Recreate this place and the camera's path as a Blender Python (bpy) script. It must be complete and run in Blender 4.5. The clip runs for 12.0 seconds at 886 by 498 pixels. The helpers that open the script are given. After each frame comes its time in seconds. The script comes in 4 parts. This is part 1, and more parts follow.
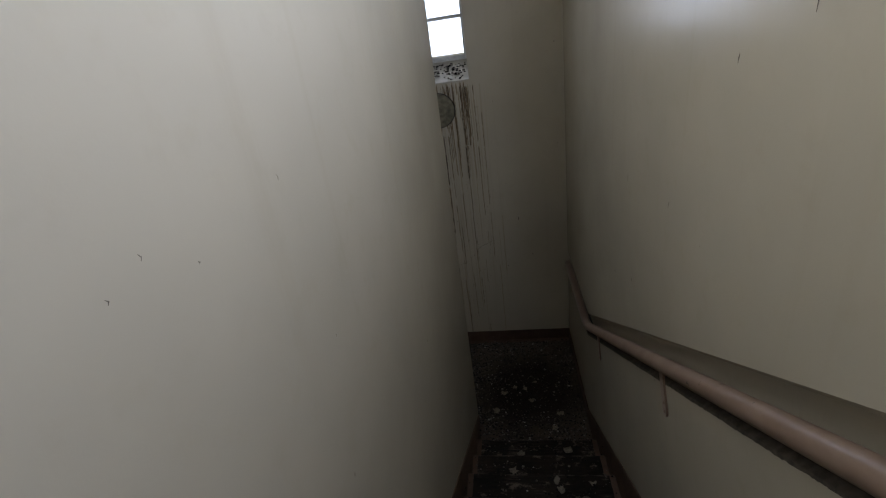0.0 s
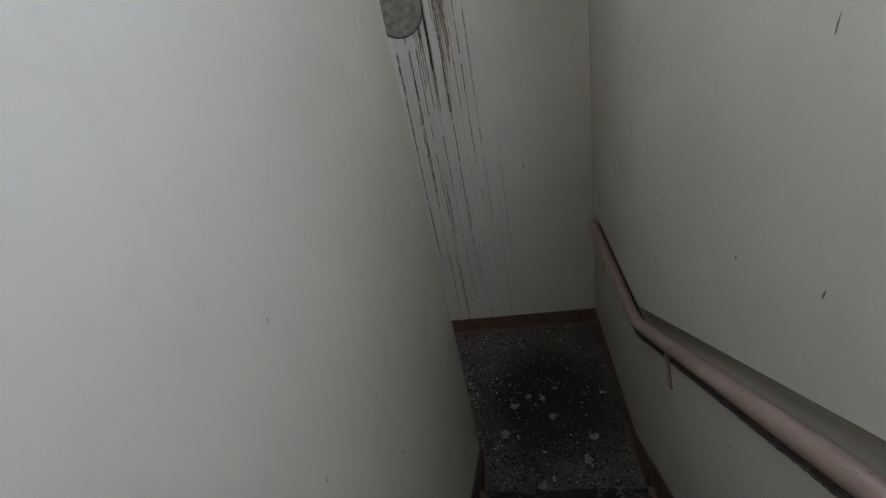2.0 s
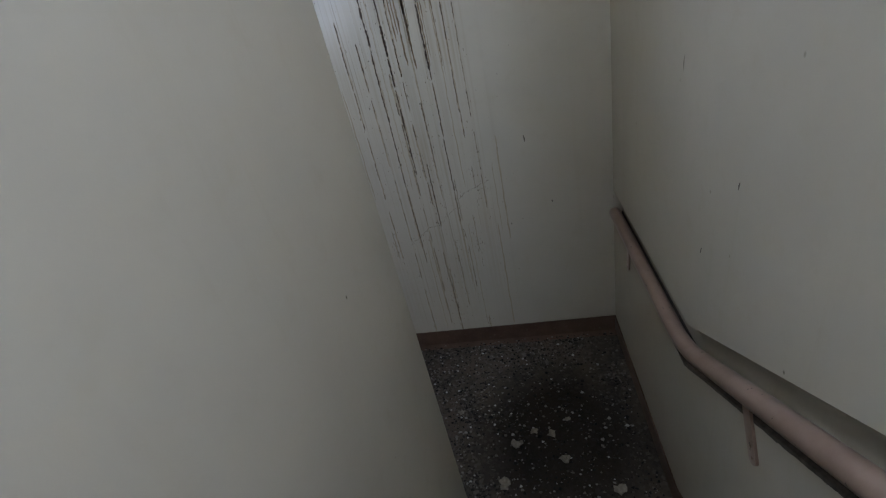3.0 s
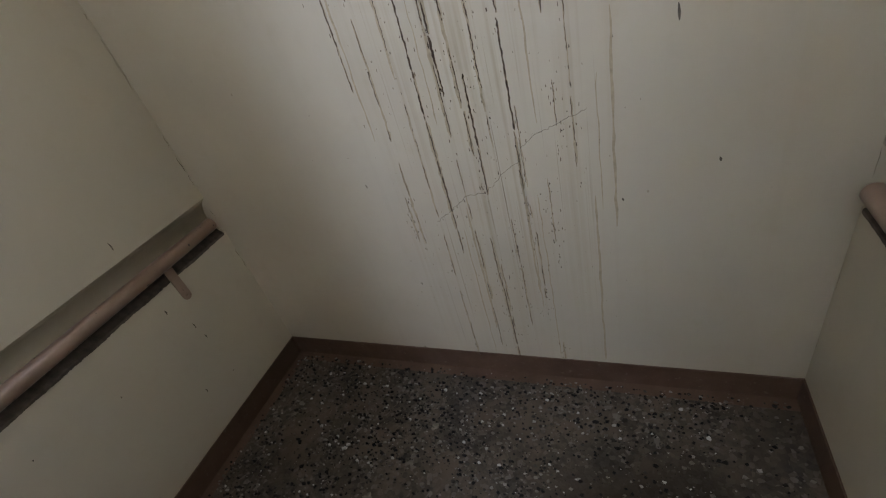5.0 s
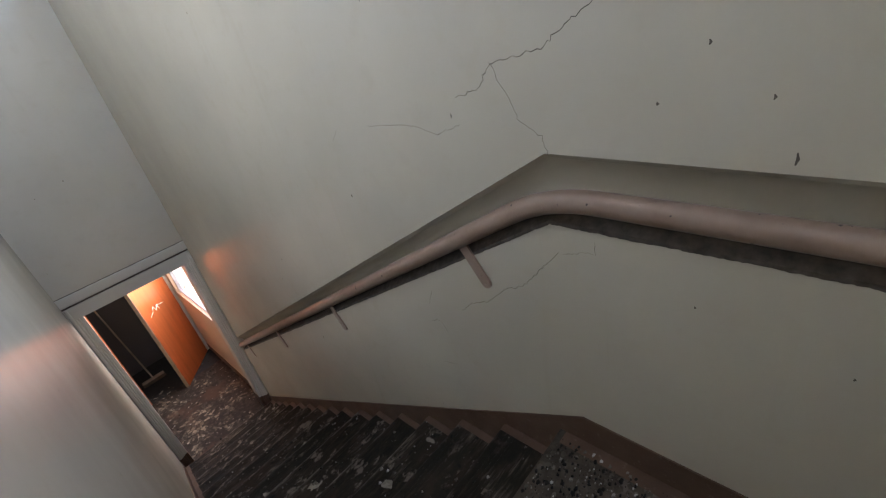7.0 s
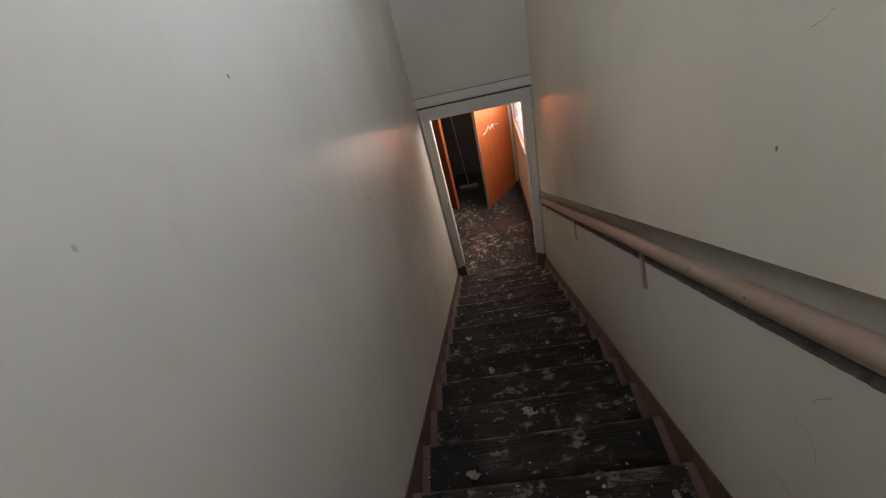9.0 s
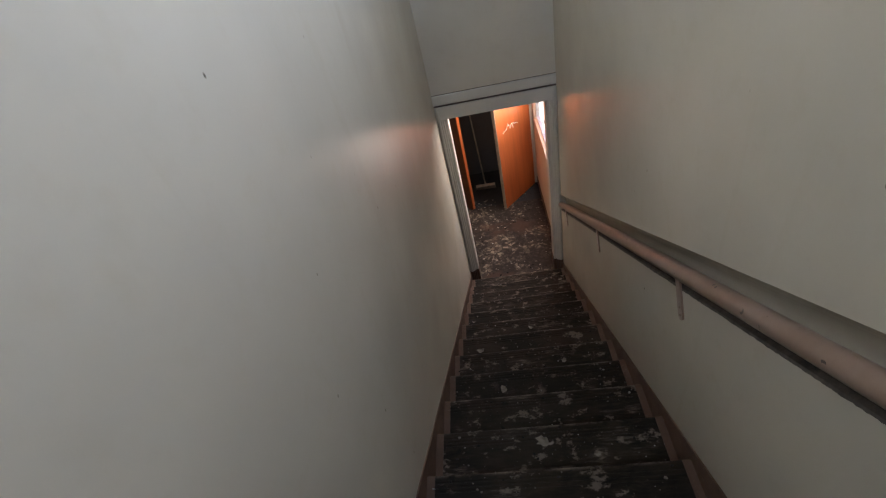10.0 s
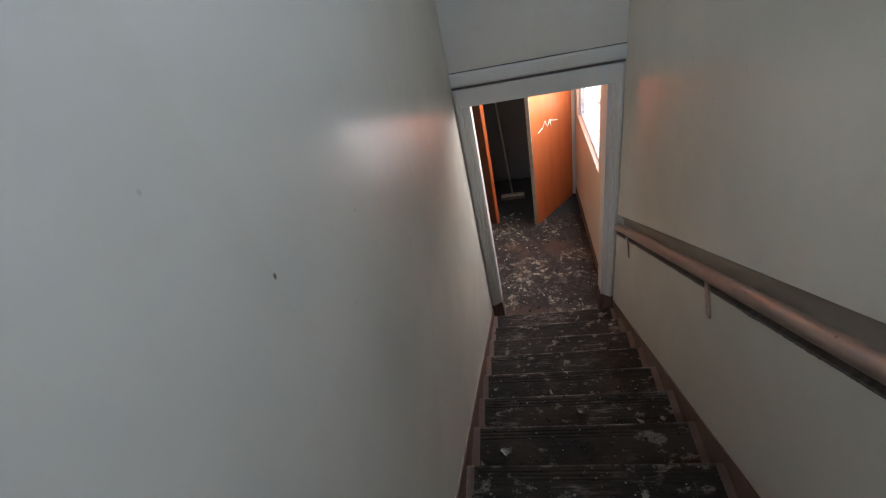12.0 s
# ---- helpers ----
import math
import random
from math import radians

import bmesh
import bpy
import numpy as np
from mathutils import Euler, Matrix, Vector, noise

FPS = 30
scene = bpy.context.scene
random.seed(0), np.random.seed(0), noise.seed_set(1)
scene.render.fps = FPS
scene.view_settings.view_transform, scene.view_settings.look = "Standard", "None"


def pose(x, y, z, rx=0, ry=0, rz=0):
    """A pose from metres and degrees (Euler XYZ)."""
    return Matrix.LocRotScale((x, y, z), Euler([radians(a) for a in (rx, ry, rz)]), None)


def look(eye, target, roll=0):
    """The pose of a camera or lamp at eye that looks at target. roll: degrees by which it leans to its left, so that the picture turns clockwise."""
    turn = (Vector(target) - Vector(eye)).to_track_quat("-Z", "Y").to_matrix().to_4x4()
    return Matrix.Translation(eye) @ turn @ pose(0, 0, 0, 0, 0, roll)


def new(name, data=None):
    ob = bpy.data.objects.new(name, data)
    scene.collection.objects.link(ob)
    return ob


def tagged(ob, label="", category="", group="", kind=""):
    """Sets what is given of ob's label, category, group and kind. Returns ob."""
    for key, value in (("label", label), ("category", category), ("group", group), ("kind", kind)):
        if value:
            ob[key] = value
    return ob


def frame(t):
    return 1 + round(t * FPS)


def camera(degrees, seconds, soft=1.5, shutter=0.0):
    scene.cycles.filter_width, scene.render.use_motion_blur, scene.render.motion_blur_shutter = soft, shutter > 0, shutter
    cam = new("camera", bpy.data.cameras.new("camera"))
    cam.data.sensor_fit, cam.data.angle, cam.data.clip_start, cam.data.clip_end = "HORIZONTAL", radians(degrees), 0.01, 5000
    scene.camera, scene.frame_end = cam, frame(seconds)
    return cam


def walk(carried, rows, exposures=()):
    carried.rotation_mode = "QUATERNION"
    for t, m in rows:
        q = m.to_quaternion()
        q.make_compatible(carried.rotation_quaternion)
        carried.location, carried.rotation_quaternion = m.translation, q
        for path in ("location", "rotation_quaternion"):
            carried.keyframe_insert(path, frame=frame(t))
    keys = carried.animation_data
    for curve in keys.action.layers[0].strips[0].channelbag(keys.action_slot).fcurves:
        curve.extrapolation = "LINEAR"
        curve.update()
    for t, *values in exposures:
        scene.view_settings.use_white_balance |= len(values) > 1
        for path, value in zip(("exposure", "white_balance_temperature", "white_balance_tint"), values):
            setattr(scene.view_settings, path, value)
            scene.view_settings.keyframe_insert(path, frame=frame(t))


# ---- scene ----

# ---------------------------------------------------------------- camera
cam = camera(89.9, 12.0, soft=1.2)
PATH = [
    (0, look((-0.445, -3.616, 2.599), (-0.767, -1.809, 1.804), -8.16)),
    (0.5, look((-0.453, -3.341, 2.576), (-0.765, -1.564, 1.712), -9.36)),
    (1, look((-0.481, -3.095, 2.426), (-0.811, -1.343, 1.519), -10.11)),
    (1.5, look((-0.510, -2.886, 2.348), (-0.830, -1.148, 1.412), -11.16)),
    (2, look((-0.470, -2.621, 2.213), (-0.816, -0.906, 1.245), -12.17)),
    (2.5, look((-0.483, -2.355, 2.057), (-0.831, -0.650, 1.070), -12.68)),
    (3, look((-0.441, -2.110, 1.920), (-0.822, -0.411, 0.936), -13.61)),
    (3.2, look((-0.429, -2.014, 1.868), (-0.822, -0.320, 0.880), -13.88)),
    (4.8, look((-0.470, -1.250, 1.495), (-1.141, 0.305, 0.450), -16.40)),
    (5, look((-0.500, -1.120, 1.490), (-1.270, 0.326, 0.388), -17.30)),
    (5.5, look((-0.638, -0.915, 1.310), (-1.925, 0.170, 0.230), -18.28)),
    (6, look((-0.840, -0.624, 1.227), (-2.508, -0.224, 0.198), -18.30)),
    (6.5, look((-1.147, -0.649, 1.221), (-2.819, -1.031, 0.192), -14.84)),
    (7, look((-1.269, -0.740, 1.239), (-2.428, -2.034, 0.248), -12.61)),
    (7.5, look((-1.360, -0.822, 1.261), (-1.816, -2.429, 0.161), -13.29)),
    (7.7, look((-1.371, -0.885, 1.237), (-1.629, -2.513, 0.104), -14.46)),
    (9.3, look((-1.551, -1.372, 1.174), (-1.294, -2.883, -0.111), -15.72)),
    (9.5, look((-1.552, -1.390, 1.172), (-1.279, -2.895, -0.116), -15.87)),
    (10, look((-1.528, -1.487, 1.136), (-1.235, -2.999, -0.140), -15.16)),
    (10.5, look((-1.471, -1.665, 1.037), (-1.164, -3.177, -0.235), -14.91)),
    (11, look((-1.474, -1.865, 0.947), (-1.162, -3.381, -0.320), -14.29)),
    (11.5, look((-1.477, -2.113, 0.812), (-1.134, -3.628, -0.447), -14.33)),
    (12, look((-1.429, -2.342, 0.650), (-1.058, -3.862, -0.597), -14.68)),
]
walk(cam, PATH, [(0.0, -1.1, 7100, 22), (1.0, -0.5, 6800, 21), (2.5, 0.4, 6000, 20), (3.2, 0.6, 6100, 21), (5.0, 1.5, 6700, 23), (5.5, 1.65, 6300, 23), (6.0, 2.05, 6000, 22), (6.5, 2.15, 5900, 22),
                 (7.0, 1.8, 6100, 22), (7.7, 1.5, 6450, 22), (9.5, 1.5, 6500, 22), (12.0, 1.8, 5700, 17)])

# ---------------------------------------------------------------- plan (metres)
XL, XR = -2.05, 0.0            # outer walls of the stairwell
S1, S2, SEND = -0.802, -1.098, -1.115   # spine wall: two faces and its end
NS = 15                        # treads in each flight
RISE, GO = 0.1423, 0.2367      # riser and going
GU = 0.2497                    # going of the upper flight
PITCH, PITCHU = RISE / GO, RISE / GU
YB = -4.87                     # doorway at the foot of the lower flight
ZB = -16 * RISE                # floor of the lower hall
ZT = 16 * RISE                 # floor of the upper hall
N1, N2 = -1.35, -1.25          # first nosing of the upper and of the lower flight
TOP = 4.75                     # ceiling
HX0, HX1, HY = -2.03, 2.2, -6.66   # lower hall: window wall, far side, double door
WX0, WX1, WZ0, WZ1 = -1.434, -0.704, 2.4, 3.68   # landing window
VX0, VX1, VZ0, VZ1 = -6.52, -5.43, -1.29, -0.1  # hall window: y, y, z, z

E0, E1, EZ0, EZ1 = -3.6, -2.25, 3.3, 4.2      # added fill-lamp opening at the head of the upper flight: y, y, z, z
W0, W1, WW0, WW1 = -3.4, -2.2, 1.75, 2.65    # added fill-lamp opening over the lower flight: y, y, z, z

# ---------------------------------------------------------------- world, sun, large lights
world = bpy.data.worlds.new("sky")
scene.world = world
world.use_nodes = True
wn = world.node_tree.nodes
sky = wn.new("ShaderNodeTexSky")
sky.sky_type, sky.sun_disc = "NISHITA", False
sky.sun_elevation, sky.sun_rotation = radians(50), radians(180)
world.node_tree.links.new(sky.outputs[0], wn["Background"].inputs[0])
wn["Background"].inputs[1].default_value = 0.15
sun = new("sun", bpy.data.lights.new("sun", "SUN"))
sun.data.energy, sun.data.angle, sun.data.color = 5.0, radians(0.5), (1, 0.95, 0.88)
sun.matrix_world = look((1, -20, 24), (0, 0, 0))


def window_light(name, eye, target, width, height, watts, tint):
    lamp = new(name, bpy.data.lights.new(name, "AREA"))
    lamp.data.shape, lamp.data.size, lamp.data.size_y = "RECTANGLE", width, height
    lamp.data.energy, lamp.data.color = watts, tint
    lamp.matrix_world = look(eye, target)
    return lamp


window_light("landing_window_light", ((WX0 + WX1) / 2, 0.33, 3.05), ((WX0 + WX1) / 2, -2, 3.05), 0.72, 1.26, 20, (0.58, 0.76, 1.0))
window_light("hall_window_light", (-2.08, -6.05, -0.42), (0, -6.05, -0.5), 1.15, 0.6, 24, (1.0, 0.96, 0.9))
# East and west: fill lamps in invented openings, added to brighten the spine wall.
window_light("east_fill_light", (0.14, (E0 + E1) / 2, (EZ0 + EZ1) / 2), (-1, (E0 + E1) / 2, (EZ0 + EZ1) / 2), E1 - E0, EZ1 - EZ0, 115, (0.565, 0.745, 1.0))
window_light("west_fill_light", (XL - 0.14, (W0 + W1) / 2, (WW0 + WW1) / 2), (0, (W0 + W1) / 2, (WW0 + WW1) / 2), W1 - W0, WW1 - WW0, 21, (0.60, 0.775, 1.0))


# ---------------------------------------------------------------- materials
def mat(name, rough=0.6, metal=0.0):
    m = bpy.data.materials.new(name)
    m.use_nodes = True
    b = m.node_tree.nodes["Principled BSDF"]
    b.inputs["Roughness"].default_value, b.inputs["Metallic"].default_value = rough, metal
    return m, m.node_tree, b


def coords(nt, scale=(1, 1, 1)):
    geo = nt.nodes.new("ShaderNodeNewGeometry")
    mp = nt.nodes.new("ShaderNodeMapping")
    mp.inputs["Scale"].default_value = scale
    nt.links.new(geo.outputs["Position"], mp.inputs["Vector"])
    return mp.outputs[0]


def noise_node(nt, vec, scale, detail=4.0, rough=0.55):
    n = nt.nodes.new("ShaderNodeTexNoise")
    n.inputs["Scale"].default_value, n.inputs["Detail"].default_value, n.inputs["Roughness"].default_value = scale, detail, rough
    nt.links.new(vec, n.inputs["Vector"])
    return n.outputs["Fac"]


def ramp(nt, fac, *stops):
    r = nt.nodes.new("ShaderNodeValToRGB")
    e = r.color_ramp.elements
    while len(e) < len(stops):
        e.new(0.5)
    for i, (p, c) in enumerate(stops):
        e[i].position, e[i].color = p, (*c, 1) if len(c) == 3 else c
    nt.links.new(fac, r.inputs[0])
    return r.outputs[0]


def mix(nt, fac, a, b, kind="MIX"):
    x = nt.nodes.new("ShaderNodeMix")
    x.data_type, x.blend_type = "RGBA", kind
    for sock, v in ((x.inputs["Factor"], fac), (x.inputs[6], a), (x.inputs[7], b)):
        if hasattr(v, "is_linked"):
            nt.links.new(v, sock)
        elif isinstance(v, tuple):
            sock.default_value = (*v, 1)
        else:
            sock.default_value = v
    return x.outputs[2]


def grey(v):
    return (v, v, v)


def bump(nt, b, height, strength, dist):
    n = nt.nodes.new("ShaderNodeBump")
    n.inputs["Strength"].default_value, n.inputs["Distance"].default_value = strength, dist
    nt.links.new(height, n.inputs["Height"])
    nt.links.new(n.outputs[0], b.inputs["Normal"])


def paint(name, base, rough, specks=True, dirt=0.16, runs=False):
    """Old gloss wall paint: uneven tone, faint grime, sparse dark specks, slightly wavy plaster."""
    m, nt, b = mat(name, rough)
    big = noise_node(nt, coords(nt), 1.3, 3)
    fine = noise_node(nt, coords(nt), 14, 5)
    col = mix(nt, ramp(nt, big, (0.3, grey(0)), (0.75, grey(1))), tuple(c * (1 - dirt) for c in base), base)
    col = mix(nt, ramp(nt, fine, (0.55, grey(0)), (0.85, grey(0.35))), col, tuple(c * f for c, f in zip(base, (0.8, 0.76, 0.68))))
    streak = noise_node(nt, coords(nt, (16, 16, 0.6)), 1.0, 4)
    col = mix(nt, ramp(nt, streak, (0.6, grey(0)), (0.9, grey(0.25))), col, tuple(c * f for c, f in zip(base, (0.72, 0.66, 0.55))))
    if specks:
        v = nt.nodes.new("ShaderNodeTexVoronoi")
        v.inputs["Scale"].default_value = 9
        nt.links.new(coords(nt, (1, 1, 0.7)), v.inputs["Vector"])
        gate = ramp(nt, noise_node(nt, coords(nt), 2.2, 2), (0.46, grey(0)), (0.58, grey(1)))
        dot = ramp(nt, v.outputs["Distance"], (0.02, grey(0.9)), (0.042, grey(0)))
        col = mix(nt, mix(nt, 1.0, dot, gate, "MULTIPLY"), col, (0.09, 0.07, 0.05))
    if runs:
        xyz = nt.nodes.new("ShaderNodeSeparateXYZ")
        nt.links.new(coords(nt, (-0.4, 1, 0.25)), xyz.inputs[0])
        band = ramp(nt, xyz.outputs[0], (0.2, grey(0)), (0.27, grey(1)), (0.44, grey(1)), (0.51, grey(0)))
        below = ramp(nt, xyz.outputs[2], (0.03, grey(0.35)), (0.2, grey(1)), (0.59, grey(1)), (0.592, grey(0)))
        area = mix(nt, 1.0, band, below, "MULTIPLY")
        breakup = ramp(nt, noise_node(nt, coords(nt, (3, 3, 1)), 2.2, 4), (0.35, grey(0.15)), (0.6, grey(1)))
        area = mix(nt, 1.0, area, breakup, "MULTIPLY")
        wash = ramp(nt, noise_node(nt, coords(nt, (42, 42, 0.55)), 1.0, 3), (0.48, grey(0)), (0.7, grey(0.75)))
        col = mix(nt, mix(nt, 1.0, wash, area, "MULTIPLY"), col, (0.42, 0.34, 0.235))
        thin = ramp(nt, noise_node(nt, coords(nt, (95, 95, 0.8)), 1.0, 5, 0.6), (0.62, grey(0)), (0.7, grey(0.8)))
        col = mix(nt, mix(nt, 1.0, thin, area, "MULTIPLY"), col, (0.16, 0.105, 0.06))
        clot = ramp(nt, noise_node(nt, coords(nt, (1, 1, 0.55)), 130, 3), (0.66, grey(0)), (0.72, grey(0.9)))
        wet = ramp(nt, noise_node(nt, coords(nt, (60, 60, 0.8)), 1.0, 4), (0.52, grey(0)), (0.62, grey(1)))
        col = mix(nt, mix(nt, 1.0, mix(nt, 1.0, clot, wet, "MULTIPLY"), area, "MULTIPLY"), col, (0.05, 0.032, 0.018))
    nt.links.new(col, b.inputs["Base Color"])
    rg = ramp(nt, noise_node(nt, coords(nt), 3.5, 4), (0.3, grey(rough - 0.025)), (0.75, grey(rough + 0.025)))
    nt.links.new(rg, b.inputs["Roughness"])
    h = mix(nt, 0.1, noise_node(nt, coords(nt), 5, 2), noise_node(nt, coords(nt), 160, 3))
    bump(nt, b, h, 0.35, 0.004)
    return m


WALL = paint("cream_wall_paint", (0.63, 0.566, 0.447), 0.235)
STAINED = paint("stained_cream_wall_paint", (0.63, 0.566, 0.447), 0.235, True, 0.16, True)
HALL = paint("tan_hall_paint", (0.66, 0.50, 0.34), 0.45)
TRIM = paint("cream_trim_paint", (0.62, 0.58, 0.49), 0.4, False)
CEIL = paint("white_ceiling_paint", (0.74, 0.72, 0.67), 0.7, False)
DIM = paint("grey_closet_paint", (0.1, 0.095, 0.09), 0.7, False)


def brown_paint():
    m, nt, b = mat("brown_skirting_paint", 0.6)
    b.inputs["Specular IOR Level"].default_value = 0.25
    n = noise_node(nt, coords(nt), 9, 5)
    col = ramp(nt, n, (0.3, (0.092, 0.053, 0.035)), (0.7, (0.138, 0.083, 0.055)))
    v = noise_node(nt, coords(nt), 60, 4)
    col = mix(nt, ramp(nt, v, (0.62, grey(0)), (0.74, grey(0.5))), col, (0.22, 0.17, 0.13))
    nt.links.new(col, b.inputs["Base Color"])
    bump(nt, b, v, 0.3, 0.002)
    return m


def rail_paint():
    m, nt, b = mat("pinkish_brown_rail_paint", 0.34)
    n = noise_node(nt, coords(nt), 12, 5)
    col = ramp(nt, n, (0.3, (0.26, 0.172, 0.124)), (0.7, (0.34, 0.236, 0.177)))
    chip = noise_node(nt, coords(nt), 45, 3)
    col = mix(nt, ramp(nt, chip, (0.69, grey(0)), (0.71, grey(1))), col, (0.07, 0.045, 0.035))
    nt.links.new(col, b.inputs["Base Color"])
    bump(nt, b, chip, 0.2, 0.001)
    return m


def terrazzo(name, dark=1.0):
    """Terrazzo under a coat of dirt: pale and dark chips, brown grime in drifts."""
    m, nt, b = mat(name, 0.8)
    b.inputs["Specular IOR Level"].default_value = 0.25
    v = nt.nodes.new("ShaderNodeTexVoronoi")
    v.inputs["Scale"].default_value = 70
    nt.links.new(coords(nt), v.inputs["Vector"])
    sep = nt.nodes.new("ShaderNodeSeparateColor")
    nt.links.new(v.outputs["Color"], sep.inputs[0])
    chips = ramp(nt, sep.outputs[0], (0.0, (0.02, 0.017, 0.014)), (0.45, tuple(c * dark for c in (0.06, 0.05, 0.04))), (0.8, tuple(c * dark for c in (0.095, 0.08, 0.065))), (1.0, tuple(c * dark for c in (0.2, 0.18, 0.155))))
    d = noise_node(nt, coords(nt), 5.5, 6, 0.65)
    col = mix(nt, ramp(nt, d, (0.36, grey(0.1)), (0.6, grey(0.92))), chips, (0.115 * dark, 0.088 * dark, 0.064 * dark))
    d2 = noise_node(nt, coords(nt), 2.1, 5, 0.6)
    col = mix(nt, ramp(nt, d2, (0.5, grey(0)), (0.64, grey(0.75))), col, (0.032, 0.023, 0.015))
    centre = nt.nodes.new("ShaderNodeVectorMath")
    centre.operation = "DISTANCE"
    centre.inputs[1].default_value = (-0.31, -0.574, 0.06)
    nt.links.new(mix(nt, 0.12, coords(nt), noise_color(nt, coords(nt), 5)), centre.inputs[0])
    col = mix(nt, ramp(nt, centre.outputs["Value"], (0.22, grey(0.85)), (0.5, grey(0))), col, (0.014, 0.009, 0.005))
    nt.links.new(col, b.inputs["Base Color"])
    bump(nt, b, mix(nt, 0.5, noise_node(nt, coords(nt), 22, 4), noise_node(nt, coords(nt), 120, 5)), 0.9, 0.008)
    return m


def tread_stone():
    """Worn step: dark trodden grime, pale paint brushed out along the step in broken strokes, a bared nosing, black blots."""
    m, nt, b = mat("worn_step_surface", 0.75)
    b.inputs["Specular IOR Level"].default_value = 0.2
    grain = noise_node(nt, coords(nt, (6, 26, 26)), 2.4, 6, 0.7)
    base = ramp(nt, grain, (0.3, (0.007, 0.0048, 0.003)), (0.52, (0.018, 0.0125, 0.008)), (0.75, (0.038, 0.027, 0.018)))
    film = noise_node(nt, coords(nt), 2.6, 5, 0.6)
    base = mix(nt, ramp(nt, film, (0.45, grey(0)), (0.68, grey(0.7))), base, (0.042, 0.03, 0.02))
    stroke = noise_node(nt, coords(nt, (5, 60, 60)), 1.6, 7, 0.75)
    where = noise_node(nt, coords(nt, (2.6, 6, 6)), 1.6, 4, 0.6)
    scuff = mix(nt, 1.0, ramp(nt, stroke, (0.46, grey(0)), (0.66, grey(0.9))), ramp(nt, where, (0.54, grey(0)), (0.66, grey(1))), "MULTIPLY")
    pale = ramp(nt, noise_node(nt, coords(nt, (9, 30, 30)), 2.5, 6), (0.3, (0.085, 0.065, 0.046)), (0.7, (0.23, 0.187, 0.14)))
    col = mix(nt, scuff, base, pale)
    patch = noise_node(nt, coords(nt, (1.6, 2.4, 2.4)), 7.0, 7, 0.7)
    col = mix(nt, ramp(nt, patch, (0.57, grey(0)), (0.63, grey(0.75))), col, (0.19, 0.155, 0.118))
    tex = nt.nodes.new("ShaderNodeTexCoord")
    sep = nt.nodes.new("ShaderNodeSeparateXYZ")
    nt.links.new(tex.outputs["Object"], sep.inputs[0])
    near = nt.nodes.new("ShaderNodeMath")
    near.operation = "ABSOLUTE"
    nt.links.new(sep.outputs[1], near.inputs[0])
    edge = ramp(nt, near.outputs[0], (0.006, grey(0.9)), (0.016, grey(0)))
    worn = ramp(nt, noise_node(nt, coords(nt, (5, 5, 5)), 1.7, 5, 0.65), (0.46, grey(0.0)), (0.66, grey(0.8)))
    col = mix(nt, mix(nt, 1.0, edge, worn, "MULTIPLY"), col, (0.23, 0.19, 0.145))
    blot = noise_node(nt, coords(nt), 3.0, 5, 0.6)
    col = mix(nt, ramp(nt, blot, (0.53, grey(0)), (0.63, grey(0.85))), col, (0.013, 0.010, 0.007))
    v = nt.nodes.new("ShaderNodeTexVoronoi")
    v.inputs["Scale"].default_value = 11
    nt.links.new(mix(nt, 0.06, coords(nt), noise_color(nt, coords(nt), 25)), v.inputs["Vector"])
    pick = nt.nodes.new("ShaderNodeSeparateColor")
    nt.links.new(v.outputs["Color"], pick.inputs[0])
    dot = ramp(nt, v.outputs["Distance"], (0.13, grey(0.9)), (0.2, grey(0)))
    col = mix(nt, mix(nt, 1.0, dot, ramp(nt, pick.outputs[0], (0.74, grey(0)), (0.76, grey(1))), "MULTIPLY"), col, (0.010, 0.008, 0.006))
    col = mix(nt, mix(nt, 1.0, dot, ramp(nt, pick.outputs[0], (0.14, grey(1)), (0.16, grey(0))), "MULTIPLY"), col, (0.27, 0.235, 0.19))
    nt.links.new(col, b.inputs["Base Color"])
    bump(nt, b, mix(nt, 0.5, grain, noise_node(nt, coords(nt), 70, 4)), 0.6, 0.004)
    return m


def chip_mat(name, *stops):
    m, nt, b = mat(name, 0.8)
    b.inputs["Specular IOR Level"].default_value = 0.25
    geo = nt.nodes.new("ShaderNodeNewGeometry")
    nt.links.new(ramp(nt, geo.outputs["Random Per Island"], *stops), b.inputs["Base Color"])
    return m


def varnish():
    m, nt, b = mat("orange_varnished_wood", 0.28)
    g = noise_node(nt, coords(nt, (9, 9, 0.9)), 2.0, 6, 0.6)
    col = ramp(nt, g, (0.3, (0.34, 0.085, 0.021)), (0.6, (0.45, 0.108, 0.027)), (0.8, (0.5, 0.13, 0.036)))
    nt.links.new(col, b.inputs["Base Color"])
    bump(nt, b, g, 0.1, 0.001)
    return m


def plain(name, base, rough=0.6, metal=0.0, vary=0.25, scale=20):
    m, nt, b = mat(name, rough, metal)
    n = noise_node(nt, coords(nt), scale, 4)
    nt.links.new(ramp(nt, n, (0.3, tuple(c * (1 - vary) for c in base)), (0.7, tuple(min(1, c * (1 + vary)) for c in base))), b.inputs["Base Color"])
    bump(nt, b, n, 0.2, 0.002)
    return m


